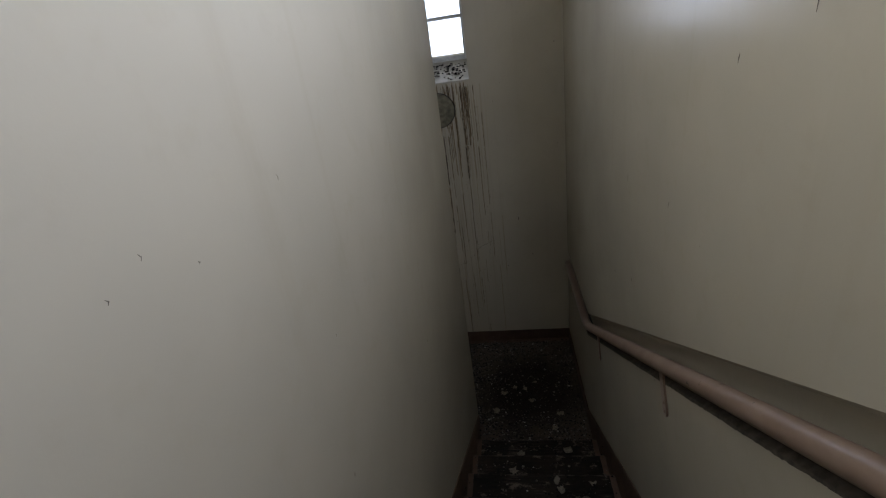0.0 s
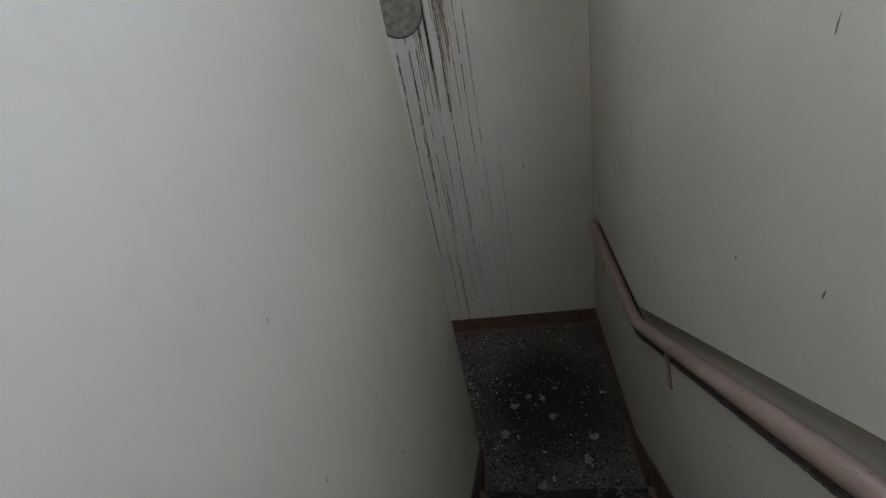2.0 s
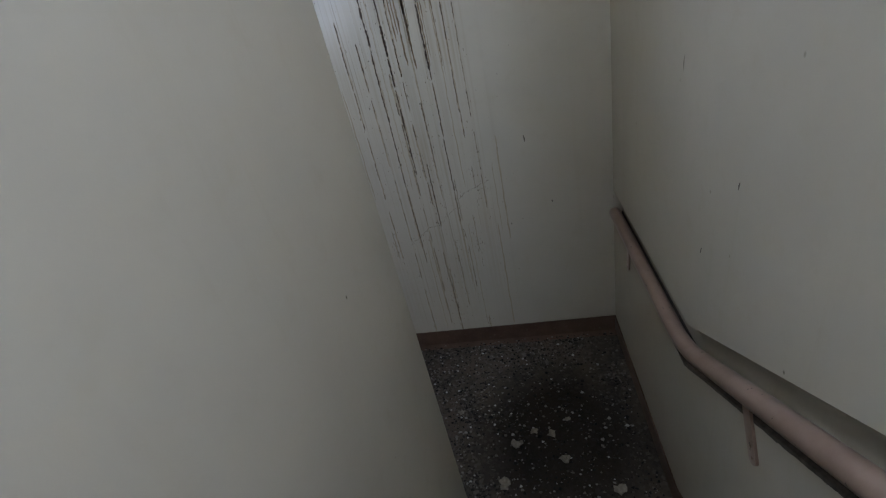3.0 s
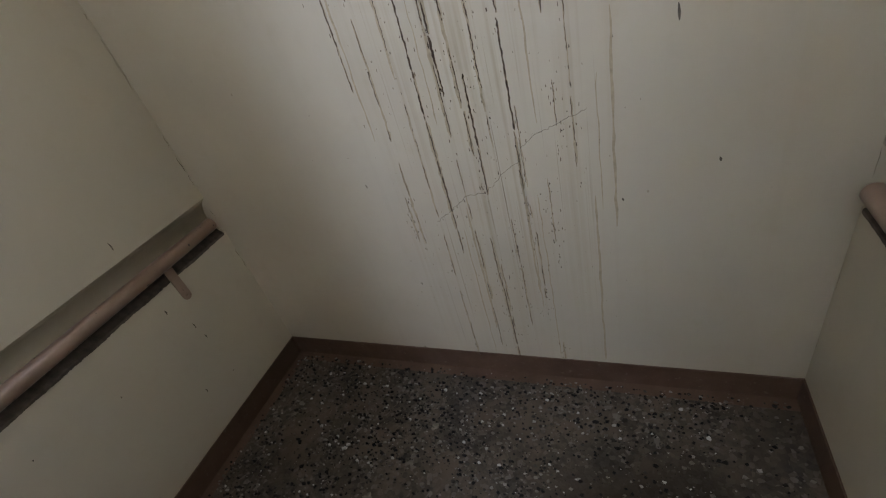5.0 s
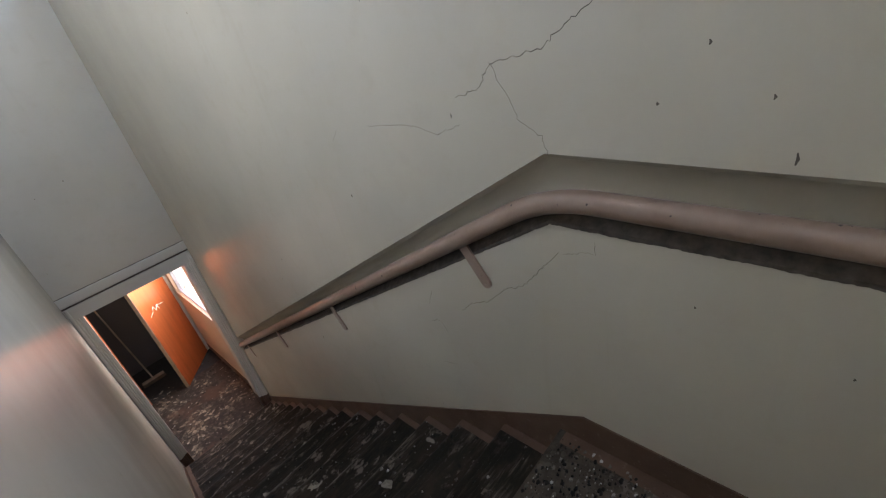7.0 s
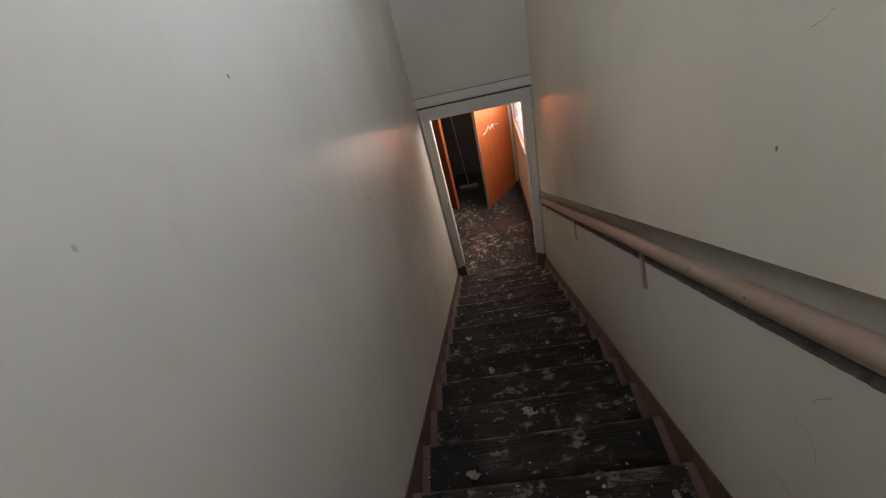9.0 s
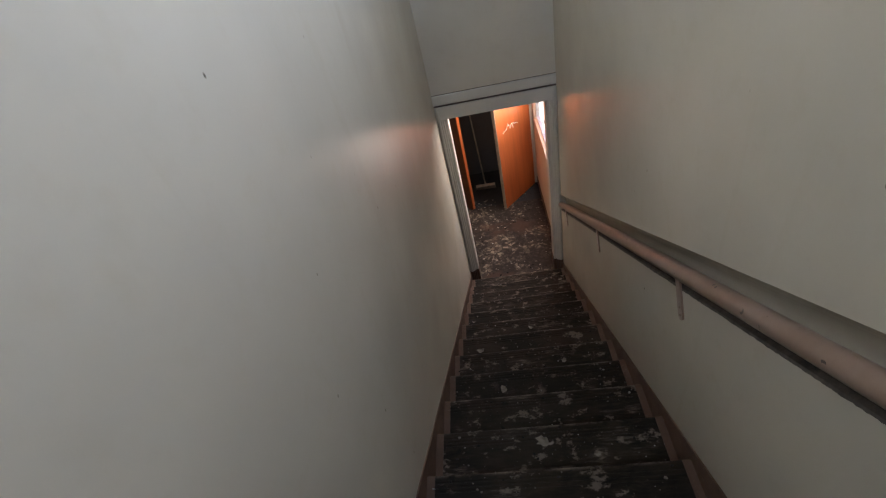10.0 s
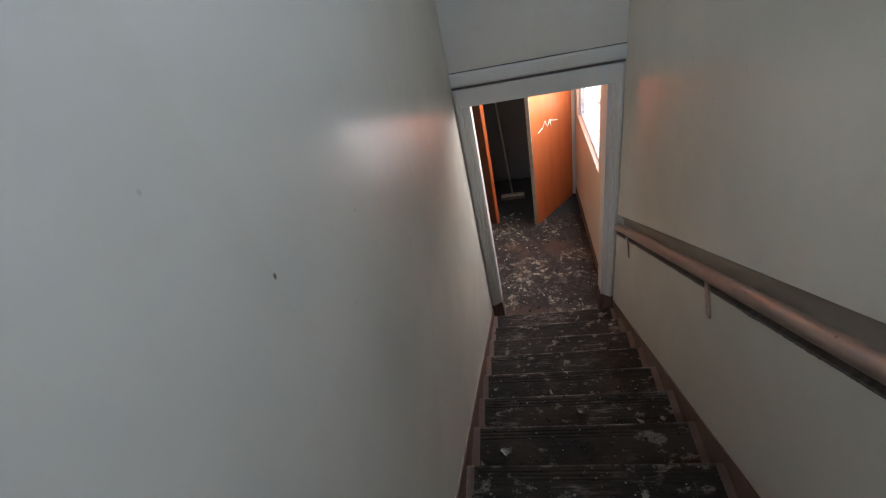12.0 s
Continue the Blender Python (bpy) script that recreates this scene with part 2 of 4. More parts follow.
def hall_floor():
    """Peeling floor coat: pale plates with dark cracks between, brown and black where it has worn through."""
    m, nt, b = mat("peeling_hall_floor", 0.7)
    b.inputs["Specular IOR Level"].default_value = 0.25
    warp = mix(nt, 0.1, coords(nt), noise_color(nt, coords(nt), 9))
    cell, edge = nt.nodes.new("ShaderNodeTexVoronoi"), nt.nodes.new("ShaderNodeTexVoronoi")
    edge.feature = "DISTANCE_TO_EDGE"
    for v in (cell, edge):
        v.inputs["Scale"].default_value = 27
        nt.links.new(warp, v.inputs["Vector"])
    sep = nt.nodes.new("ShaderNodeSeparateColor")
    nt.links.new(cell.outputs["Color"], sep.inputs[0])
    plate = ramp(nt, sep.outputs[0], (0.1, (0.03, 0.021, 0.014)), (0.55, (0.07, 0.052, 0.036)), (0.95, (0.24, 0.19, 0.135)))
    col = mix(nt, ramp(nt, edge.outputs["Distance"], (0.03, grey(0.9)), (0.12, grey(0))), plate, (0.022, 0.016, 0.012))
    worn = noise_node(nt, coords(nt), 3.4, 5, 0.6)
    col = mix(nt, ramp(nt, worn, (0.43, grey(0)), (0.53, grey(0.9))), col, (0.02, 0.013, 0.009))
    red = noise_node(nt, coords(nt), 2.3, 4)
    col = mix(nt, ramp(nt, red, (0.5, grey(0)), (0.62, grey(0.6))), col, (0.085, 0.042, 0.024))
    nt.links.new(col, b.inputs["Base Color"])
    bump(nt, b, mix(nt, 0.5, edge.outputs["Distance"], noise_node(nt, coords(nt), 60, 4)), 0.6, 0.006)
    return m


def noise_color(nt, vec, scale):
    n = nt.nodes.new("ShaderNodeTexNoise")
    n.inputs["Scale"].default_value = scale
    nt.links.new(vec, n.inputs["Vector"])
    return n.outputs["Color"]


BROWN = brown_paint()
RAIL = rail_paint()
LAND = terrazzo("dirty_terrazzo")
HALLF = hall_floor()
# Dark stain, its colour deepened further for the leaf face turned from the window.
DARKW = plain("dark_stained_shaded_wood", (0.085, 0.03, 0.012), 0.4, 0, 0.3, 14)
STEP = tread_stone()
DOORW = varnish()
GRIME = plain("grey_brown_grime", (0.085, 0.067, 0.052), 0.8, 0, 0.45, 40)
STAIN = plain("dark_drip_stain", (0.07, 0.041, 0.021), 0.7, 0, 0.6, 60)
RUNOFF = plain("pale_brown_runoff", (0.40, 0.32, 0.21), 0.4, 0, 0.2, 70)
WASH = plain("brown_sill_wash", (0.24, 0.165, 0.09), 0.6, 0, 0.4, 60)
CRACK = plain("crack_shadow", (0.11, 0.09, 0.07), 0.9)
CHIPS = chip_mat("rubble_chips", (0.0, (0.006, 0.005, 0.004)), (0.46, (0.02, 0.017, 0.014)), (0.6, (0.09, 0.077, 0.06)), (0.84, (0.15, 0.13, 0.105)), (0.95, (0.25, 0.23, 0.2)), (1.0, (0.5, 0.48, 0.44)))
FLAKE = plain("fallen_paint_flake", (0.2, 0.17, 0.125), 0.7, 0, 0.35, 60)
STEEL = plain("painted_window_steel", (0.6, 0.6, 0.58), 0.5)
MESHM = plain("dull_vent_metal", (0.2, 0.18, 0.12), 0.6, 0.1, 0.4, 30)
BLACK = plain("shaded_black_floor", (0.012, 0.011, 0.01), 0.8)
STICK = plain("old_broom_wood", (0.3, 0.24, 0.17), 0.6)
STRAW = plain("worn_broom_bristle", (0.09, 0.075, 0.055), 0.8)
EARTH = plain("dry_pale_earth", (0.55, 0.48, 0.37), 0.9, 0, 0.4, 2.5)
GRASS = chip_mat("dry_grass", (0.0, (0.12, 0.1, 0.05)), (1.0, (0.34, 0.28, 0.16)))
SCRATCH = plain("bare_scratch", (0.8, 0.72, 0.6), 0.6)
glass, gnt, gb = mat("window_glass", 0.02)
gb.inputs["Transmission Weight"].default_value, gb.inputs["IOR"].default_value = 1.0, 1.05


# ---------------------------------------------------------------- mesh helpers
def part(name, bm, material, parent=None, label=""):
    me = bpy.data.meshes.new(name)
    bm.normal_update()
    bm.to_mesh(me)
    bm.free()
    me.materials.append(material)
    ob = new(name, me)
    if parent:
        ob.parent = parent
    return tagged(ob, label)


def add_box(bm, x0, x1, y0, y1, z0, z1, bev=0.0):
    r = bmesh.ops.create_cube(bm, size=1.0)
    for v in r["verts"]:
        v.co = Vector(((x0 + x1) / 2 + v.co.x * (x1 - x0), (y0 + y1) / 2 + v.co.y * (y1 - y0), (z0 + z1) / 2 + v.co.z * (z1 - z0)))
    if bev:
        edges = list({e for v in r["verts"] for e in v.link_edges})
        bmesh.ops.bevel(bm, geom=edges, offset=bev, segments=2, profile=0.5, affect="EDGES")


def boxes(*dims, bev=0.0):
    bm = bmesh.new()
    for d in dims:
        add_box(bm, *d, bev)
    return bm


def prism(points, axis, lo, hi):
    """A polygon drawn across the axis, drawn out from lo to hi. Points are (y, z) for x, (x, z) for y, (x, y) for z."""
    bm = bmesh.new()

    def at(p, v):
        return (v, p[0], p[1]) if axis == "x" else (p[0], v, p[1]) if axis == "y" else (p[0], p[1], v)
    a = [bm.verts.new(at(p, lo)) for p in points]
    c = [bm.verts.new(at(p, hi)) for p in points]
    bm.faces.new(a)
    bm.faces.new(c[::-1])
    for i in range(len(points)):
        j = (i + 1) % len(points)
        bm.faces.new((a[i], c[i], c[j], a[j]))
    bmesh.ops.recalc_face_normals(bm, faces=bm.faces)
    return bm


def tube(path, radius, sides=16, caps=True):
    bm = bmesh.new()
    rings = []
    path = [Vector(p) for p in path]
    for i, p in enumerate(path):
        d = (path[min(i + 1, len(path) - 1)] - path[max(i - 1, 0)]).normalized()
        side = d.cross(Vector((1, 0, 0)) if abs(d.x) < 0.8 else Vector((0, 1, 0))).normalized()
        up = side.cross(d)
        r = radius[i] if isinstance(radius, (list, tuple)) else radius
        rings.append([bm.verts.new(p + (side * math.cos(a) + up * math.sin(a)) * r) for a in [2 * math.pi * k / sides for k in range(sides)]])
    for a, b in zip(rings, rings[1:]):
        for k in range(sides):
            f = bm.faces.new((a[k], a[(k + 1) % sides], b[(k + 1) % sides], b[k]))
            f.smooth = True
    if caps:
        bm.faces.new(rings[0][::-1])
        bm.faces.new(rings[-1])
    bmesh.ops.recalc_face_normals(bm, faces=bm.faces)
    return bm


def structure(name, bm, material, label, category):
    return tagged(part(name, bm, material), label, category, "", "structure")


# ---------------------------------------------------------------- outer walls with the sunk handrail groove
def groove_profile(zb, zt, n=10):
    """Depth and height of the groove from its lower to its upper edge."""
    out = []
    for i in range(n + 1):
        a = i / n
        out.append((0.05 * math.sin(math.pi * a) ** 0.75 if 0 < a < 1 else 0.0, zb + (zt - zb) * a))
    return out


def grooved_wall(name, x, out, stations, z0, z1, label):
    bm = bmesh.new()
    loops = []
    for y, zb, zt in stations:
        prof = [(0, z0)] + groove_profile(zb, zt) + [(0, z1), (0.28, z1), (0.28, z0)]
        loops.append([bm.verts.new((x + out * d, y, z)) for d, z in prof])
    for a, b in zip(loops, loops[1:]):
        for k in range(len(a)):
            f = bm.faces.new((a[k], a[(k + 1) % len(a)], b[(k + 1) % len(a)], b[k]))
            f.smooth = 2 <= k <= 9
    bm.faces.new(loops[0])
    bm.faces.new(loops[-1][::-1])
    bmesh.ops.recalc_face_normals(bm, faces=bm.faces)
    return structure(name, bm, WALL, label, "wall")


GT, GB = 0.905, 0.745                       # groove on the landing: upper and lower edge
BL, BR = -1.233, -1.005                      # where it bends on either wall


def drop(y):
    return PITCH * (BL - y)


def climb(y):
    return PITCHU * (BR - y)


grooved_wall("wall_west", XL, -1, [(0, GB, GT), (BL, GB, GT), (YB, GB - drop(YB), GT - drop(YB))], ZB - 0.3, 1.7,
             "cream gloss-painted plaster wall with a sunk handrail groove")
grooved_wall("wall_east", XR, 1, [(0, GB, GT), (BR, GB, GT), (-4.99, GB + climb(-4.99), GT + climb(-4.99))], -0.3, 3.25,
             "cream gloss-painted plaster wall with a sunk handrail groove")
# The openings in both high walls are invented, out of view, for the fill lamps.
structure("wall_west_high", boxes((XL - 0.28, XL, YB, W0, 1.7, TOP), (XL - 0.28, XL, W1, 0, 1.7, TOP), (XL - 0.28, XL, W0, W1, 1.7, WW0), (XL - 0.28, XL, W0, W1, WW1, TOP)), WALL, "cream plaster wall with an added opening for a fill lamp", "wall")
structure("wall_east_high", boxes((XR, XR + 0.28, -4.99, E0, 3.25, TOP), (XR, XR + 0.28, E1, 0, 3.25, TOP), (XR, XR + 0.28, E0, E1, 3.25, EZ0), (XR, XR + 0.28, E0, E1, EZ1, TOP)), WALL, "cream plaster wall with an added high opening for a fill lamp", "wall")
structure("wall_north", boxes((XL - 0.28, XR + 0.28, 0, 0.26, -0.3, WZ0), (XL - 0.28, XR + 0.28, 0, 0.26, WZ1, TOP),
          (XL - 0.28, WX0, 0, 0.26, WZ0, WZ1), (WX1, XR + 0.28, 0, 0.26, WZ0, WZ1)), STAINED,
          "cream plaster end wall with brown drip stains below a window", "wall")
structure("wall_spine", boxes((S2, S1, -4.99, SEND, ZB - 0.2, TOP), bev=0.012), WALL, "smooth cream plaster wall between the two flights", "wall")
structure("wall_west_pier", boxes((XL - 0.28, XL, YB - 0.149, YB - 0.001, ZB - 0.3, TOP)), WALL, "cream plaster pier beside the doorway", "wall")
structure("wall_over_door", boxes((XL, S2, YB - 0.15, YB - 0.004, -0.166, TOP)), WALL, "cream plaster wall over the doorway", "wall")
structure("ceiling", boxes((XL - 0.28, 1.9, -7.2, 0.26, TOP, TOP + 0.2)), CEIL, "white painted plaster ceiling", "ceiling")

# upper hall behind the head of the stairs
structure("floor_upper_hall", boxes((XL - 0.1, 1.7, -7.0, N1 - NS * GU + 0.02, ZT - 0.2, ZT)), HALLF, "dirty terrazzo floor of the upper hall", "floor")
structure("wall_upper_south", boxes((XL - 0.1, 1.9, -7.2, -7.0, ZT - 0.2, TOP)), WALL, "cream plaster wall of the upper hall", "wall")
structure("wall_upper_west", boxes((XL - 0.1, XL + 0.1, -7.0, -5.12, ZT, TOP)), WALL, "cream plaster wall of the upper hall", "wall")
structure("wall_upper_north", boxes((0.28, 1.7, -4.99, -4.8, ZT - 0.2, TOP)), WALL, "cream plaster wall of the upper hall", "wall")
structure("wall_upper_east", boxes((1.7, 1.9, -7.0, -4.8, ZT - 0.2, TOP)), WALL, "cream plaster wall of the upper hall", "wall")

# ---------------------------------------------------------------- landing and stairs
structure("floor_landing", boxes((XL, XR, N2, 0, -0.2, 0), (S2, XR, N1 - 0.02, N2, -0.2, 0)), LAND, "terrazzo landing floor under grit and paint flakes", "floor")
structure("floor_lower_hall", boxes((HX0 - 0.07, HX1, -6.26, N2 - NS * GO + 0.01, ZB - 0.2, ZB)), HALLF, "dirty terrazzo hall floor with peeling coat", "floor")
# Near-black floor colour stands in for the deep shade behind the doors.
structure("floor_closet", boxes((HX0 - 0.07, HX1, -7.6, -6.26, ZB - 0.2, ZB)), BLACK, "closet floor coloured near black for shade", "floor")


def step_profile(depth):
    """One tread slab in (y, z): its front edge at y = 0 looking to -y, top at z = 0, rounded nosing and three grip grooves."""
    pts = [(depth, 0.0)]
    for g in (0.062, 0.046, 0.030):
        pts += [(g + 0.004, 0.0), (g + 0.003, -0.0014), (g - 0.003, -0.0014), (g - 0.004, 0.0)]
    pts += [(0.009, 0.0), (0.003, -0.003), (0.0, -0.010), (0.001, -0.034), (0.006, -0.04), (depth, -0.04)]
    return pts


def stairs(name, x0, x1, down, first_y, first_z, going, label):
    """down: -1 where the flight falls towards -y, +1 where it falls towards +y."""
    body = new(name)
    tagged(body, label, "stairs", "", "structure")
    tread_bm = prism([(-down * y, z) for y, z in step_profile(going + 0.02)], "x", 0, x1 - x0)
    riser_bm = prism([(-down * y, z) for y, z in ((0.022, -0.04), (0.04, -0.04), (0.04, -RISE - 0.002), (0.022, -RISE - 0.002))], "x", 0, x1 - x0)
    tread = part("tread", tread_bm, STEP, body)
    riser = part("riser", riser_bm, GRIME, body)
    rim = [(-down * (y - 0.0012), z + 0.0012) for y, z in ((going + 0.018, 0.0), (0.009, 0.0), (0.003, -0.003), (0.0, -0.010), (0.0, -0.036), (going + 0.018, -0.036))]
    margin = part("painted_margin", prism(rim, "x", 0, 0.035), BROWN, body, "brown paint along the end of the tread")
    side = part("painted_riser_end", prism([(-down * y, z) for y, z in ((0.0205, -0.04), (0.038, -0.04), (0.038, -RISE + 0.0015), (0.0205, -RISE + 0.0015))], "x", 0, 0.035), BROWN, body)
    for i in range(NS):
        y, z = first_y + down * going * i, first_z - RISE * i
        for src in (tread, riser):
            ob = src
            if i:
                ob = new(src.name.split(".")[0], src.data)
                ob.parent = body
            ob.location = (x0, y, z)
        for src in (margin, side):
            for at in (x0, x1 - 0.035):
                ob = src
                if i or at > x0:
                    ob = new(src.name.split(".")[0], src.data)
                    ob.parent = body
                ob.location = (at, y, z)
    low = first_z - NS * RISE
    pts = [(first_y - down * (going + 0.02), first_z - 0.05)]
    for i in range(NS):
        y, z = first_y + down * going * i, first_z - RISE * i
        pts += [(y - down * 0.042, z - 0.041), (y - down * 0.042, z - RISE - 0.041)]
    pts += [(first_y + down * going * (NS - 1) - down * 0.042, low - 0.25), (first_y - down * (going + 0.02), first_z - 0.45)]
    part("base", prism(pts, "x", x0, x1), GRIME, body)
    return body


stairs("stairs_lower", XL, S2, -1, N2 - GO, -RISE, GO, "worn terrazzo steps with pale scuffed patches and black grime")
stairs("stairs_upper", S1, XR, 1, N1 - (NS - 1) * GU, NS * RISE, GU, "worn terrazzo steps with pale scuffed patches and black grime")


# ---------------------------------------------------------------- skirting, painted brown
def skirt(name, pts, x0, x1):
    structure(name, prism(pts, "x", x0, x1), BROWN, "brown-painted plaster skirting following the steps", "skirting")


SK, TH = 0.105, 0.005
KL, KR = -1.174, -1.04
zl, zr = SK - PITCH * (KL - YB), SK + PITCHU * (KR + 4.98)
skirt("baseboard_west", [(0, SK), (KL, SK), (YB + 0.01, zl), (YB + 0.01, zl - 0.5), (KL, SK - 0.5), (0, SK - 0.5)], XL, XL + TH)
skirt("baseboard_east", [(0, SK), (KR, SK), (-4.98, zr), (-4.98, zr - 0.5), (KR, SK - 0.4), (0, SK - 0.4)], XR - TH, XR)
skirt("baseboard_spine_lower", [(SEND - 0.012, SK), (KL, SK), (YB + 0.01, zl), (YB + 0.01, zl - 0.5), (SEND - 0.012, -0.45)], S2 - TH, S2)
skirt("baseboard_spine_upper", [(SEND - 0.012, SK + PITCHU * (KR - SEND)), (-4.98, zr), (-4.98, zr - 0.5), (SEND - 0.012, -0.3)], S1, S1 + TH)
structure("baseboard_spine_end", boxes((S2 + 0.004, S1 - 0.004, SEND, SEND + TH, -0.1, SK)), BROWN, "brown-painted plaster skirting round the wall end", "skirting")
structure("baseboard_north", boxes((XL + TH, XR - TH, -TH, 0, -0.1, SK)), BROWN, "brown-painted plaster skirting below the end wall", "skirting")


for name, dims in (("trim_border_north", (XL + TH, XR - TH, -0.05, -TH, -0.01, 0.0015)), ("trim_border_west", (XL + TH, XL + 0.05, N2 + 0.02, -0.05, -0.01, 0.0015))):
    structure(name, boxes(dims), BROWN, "brown paint border along the edge of the landing floor", "floor border")


# ---------------------------------------------------------------- handrails
def smooth_path(points, r=0.12, n=8):
    """A polyline whose corners are rounded."""
    out = [Vector(points[0])]
    for a, b, c in zip(points, points[1:], points[2:]):
        a, b, c = Vector(a), Vector(b), Vector(c)
        p, q = b + (a - b).normalized() * r, b + (c - b).normalized() * r
        for i in range(n + 1):
            t = i / n
            out.append(p * (1 - t) ** 2 + b * 2 * t * (1 - t) + q * t * t)
    out.append(Vector(points[-1]))
    return out


def bracket_mesh(x, inward, y, z, slope):
    """A flat bar with a rounded foot, lying on the wall, its head bent in under the rail."""
    a = math.atan(slope)
    t, dn = Vector((0, math.cos(a), math.sin(a))), Vector((0, math.sin(a), -math.cos(a)))
    o = Vector((x + inward * 0.0045, y, z))
    bm = bmesh.new()
    w, ln = 0.017, 0.158
    outline = [(-w, 0.0), (w, 0.0), (w, ln - w)] + [(w * math.cos(k * math.pi / 8), ln - w + w * math.sin(k * math.pi / 8)) for k in range(1, 8)] + [(-w, ln - w)]
    rows = []
    for off in (0.003, -0.0035):
        rows.append([bm.verts.new(o + t * u + dn * v + Vector((inward * off, 0, 0))) for u, v in outline])
    bm.faces.new(rows[0])
    bm.faces.new(rows[1][::-1])
    for i in range(len(outline)):
        j = (i + 1) % len(outline)
        bm.faces.new((rows[0][i], rows[1][i], rows[1][j], rows[0][j]))
    bmesh.ops.recalc_face_normals(bm, faces=bm.faces)
    return bm, o + dn * (ln - w) + Vector((inward * 0.003, 0, 0)), o + dn * (ln - 2.6 * w) + Vector((inward * 0.003, 0, 0))


def handrail(x, inward, path, brackets, label):
    rail_ob = new("handrail")
    rail_ob.location = (x, path[0][1], path[0][2])
    tagged(rail_ob, label, "handrail", "handrails")
    inv = Matrix.Translation(rail_ob.location).inverted()

    def put(name, bm, parent, tag=""):
        bmesh.ops.transform(bm, matrix=inv, verts=bm.verts)
        return part(name, bm, RAIL, parent, tag)
    pts = smooth_path(path)
    rad = 0.0265
    first = [pts[0] + (pts[1] - pts[0]).normalized() * d for d in (0, 0.004, 0.012)]
    last = [pts[-1] + (pts[-2] - pts[-1]).normalized() * d for d in (0.012, 0.004, 0)]
    put("rail", tube(first + pts[1:-1] + last, [rad * 0.55, rad * 0.85] + [rad] * (len(pts)) + [rad * 0.85, rad * 0.55], 20), rail_ob)
    for y, z, slope in brackets:
        bm, s1, s2 = bracket_mesh(x, inward, y, z, slope)
        b = put("bracket", bm, rail_ob)
        for s in (s1, s2):
            put("screw", tube([s, s + Vector((inward * 0.0015, 0, 0)), s + Vector((inward * 0.0022, 0, 0))], [0.0045, 0.004, 0.002], 8), b)
    return rail_ob


RZ = 0.808
handrail(XL, 1, [(XL + 0.004, -0.03, RZ), (XL + 0.004, BL, RZ), (XL + 0.004, YB + 0.05, RZ - drop(YB + 0.05))],
         [(-0.291, RZ - 0.012, 0)] + [(y, RZ - 0.012 - drop(y), PITCH) for y in (-1.528, -2.527, -3.556, -4.599)],
         "pinkish-brown painted steel handrail sunk in the wall groove")
handrail(XR, -1, [(XR - 0.004, -0.03, RZ), (XR - 0.004, BR, RZ), (XR - 0.004, -4.95, RZ + climb(-4.95))],
         [(-0.31, RZ - 0.012, 0)] + [(y, RZ - 0.012 + climb(y), -PITCHU) for y in (-1.357, -2.38, -3.41, -4.44)],
         "pinkish-brown painted steel handrail sunk in the wall groove")


def groove_grime(name, x, inward, stations, seed):
    """Ragged brown paint along the lower lip of the groove."""
    rnd = random.Random(seed)
    bm = bmesh.new()
    rows = []
    for (y0, z0), (y1, z1) in zip(stations, stations[1:]):
        n = int(abs(y1 - y0) / 0.006)
        for i in range(n):
            t = i / n
            y, z = y0 + (y1 - y0) * t, z0 + (z1 - z0) * t
            rag = 0.010 + 0.003 * noise.noise((y * 9, seed, 0)) + 0.002 * noise.noise((y * 60, seed, 3)) + rnd.uniform(-0.0012, 0.0012)
            prof = [(d, zz) for d, zz in groove_profile(z, z + GT - GB)][:4]
            rows.append([bm.verts.new((x + inward * 0.0015, y, z - rag))] + [bm.verts.new((x + inward * (0.0015 - d), y, zz)) for d, zz in prof])
    for a, b in zip(rows, rows[1:]):
        for k in range(len(a) - 1):
            bm.faces.new((a[k], a[k + 1], b[k + 1], b[k]))
    bmesh.ops.recalc_face_normals(bm, faces=bm.faces)
    structure(name, bm, GRIME, "ragged brown undercoat along the groove lip", "wall paint")


groove_grime("trim_groove_west", XL, 1, [(-0.01, GB), (BL, GB), (YB + 0.02, GB - drop(YB + 0.02))], 3)
groove_grime("trim_groove_east", XR, -1, [(-0.01, GB), (BR, GB), (-4.95, GB + climb(-4.95))], 5)


# ---------------------------------------------------------------- landing window
win = tagged(new("window_1"), "steel-framed stair window over a debris-strewn sloping sill", "window", "", "structure")
win.location = (0, 0.18, 0)
FY = 0.0


def win_part(name, dims, material, label=""):
    return part(name, boxes(dims, bev=0.003), material, win, label)


FB = 2.55
for d in ((WX0, WX1, -0.02, 0.02, FB, FB + 0.035), (WX0, WX1, -0.02, 0.02, WZ1 - 0.035, WZ1), (WX0, WX0 + 0.03, -0.02, 0.02, FB + 0.035, WZ1 - 0.035), (WX1 - 0.03, WX1, -0.02, 0.02, FB + 0.035, WZ1 - 0.035)):
    win_part("window_frame", d, STEEL)
win_part("mullion", ((WX0 + WX1) / 2 - 0.012, (WX0 + WX1) / 2 + 0.012, -0.018, 0.018, FB + 0.035, WZ1 - 0.035), STEEL)
for z in (2.855, 3.13, 3.405):
    for a, c in ((WX0 + 0.03, (WX0 + WX1) / 2 - 0.012), ((WX0 + WX1) / 2 + 0.012, WX1 - 0.03)):
        win_part("glazing_bar", (a, c, -0.015, 0.015, z - 0.012, z + 0.012), STEEL)
zs_ = [FB + 0.035, 2.855, 3.13, 3.405, WZ1 - 0.035]
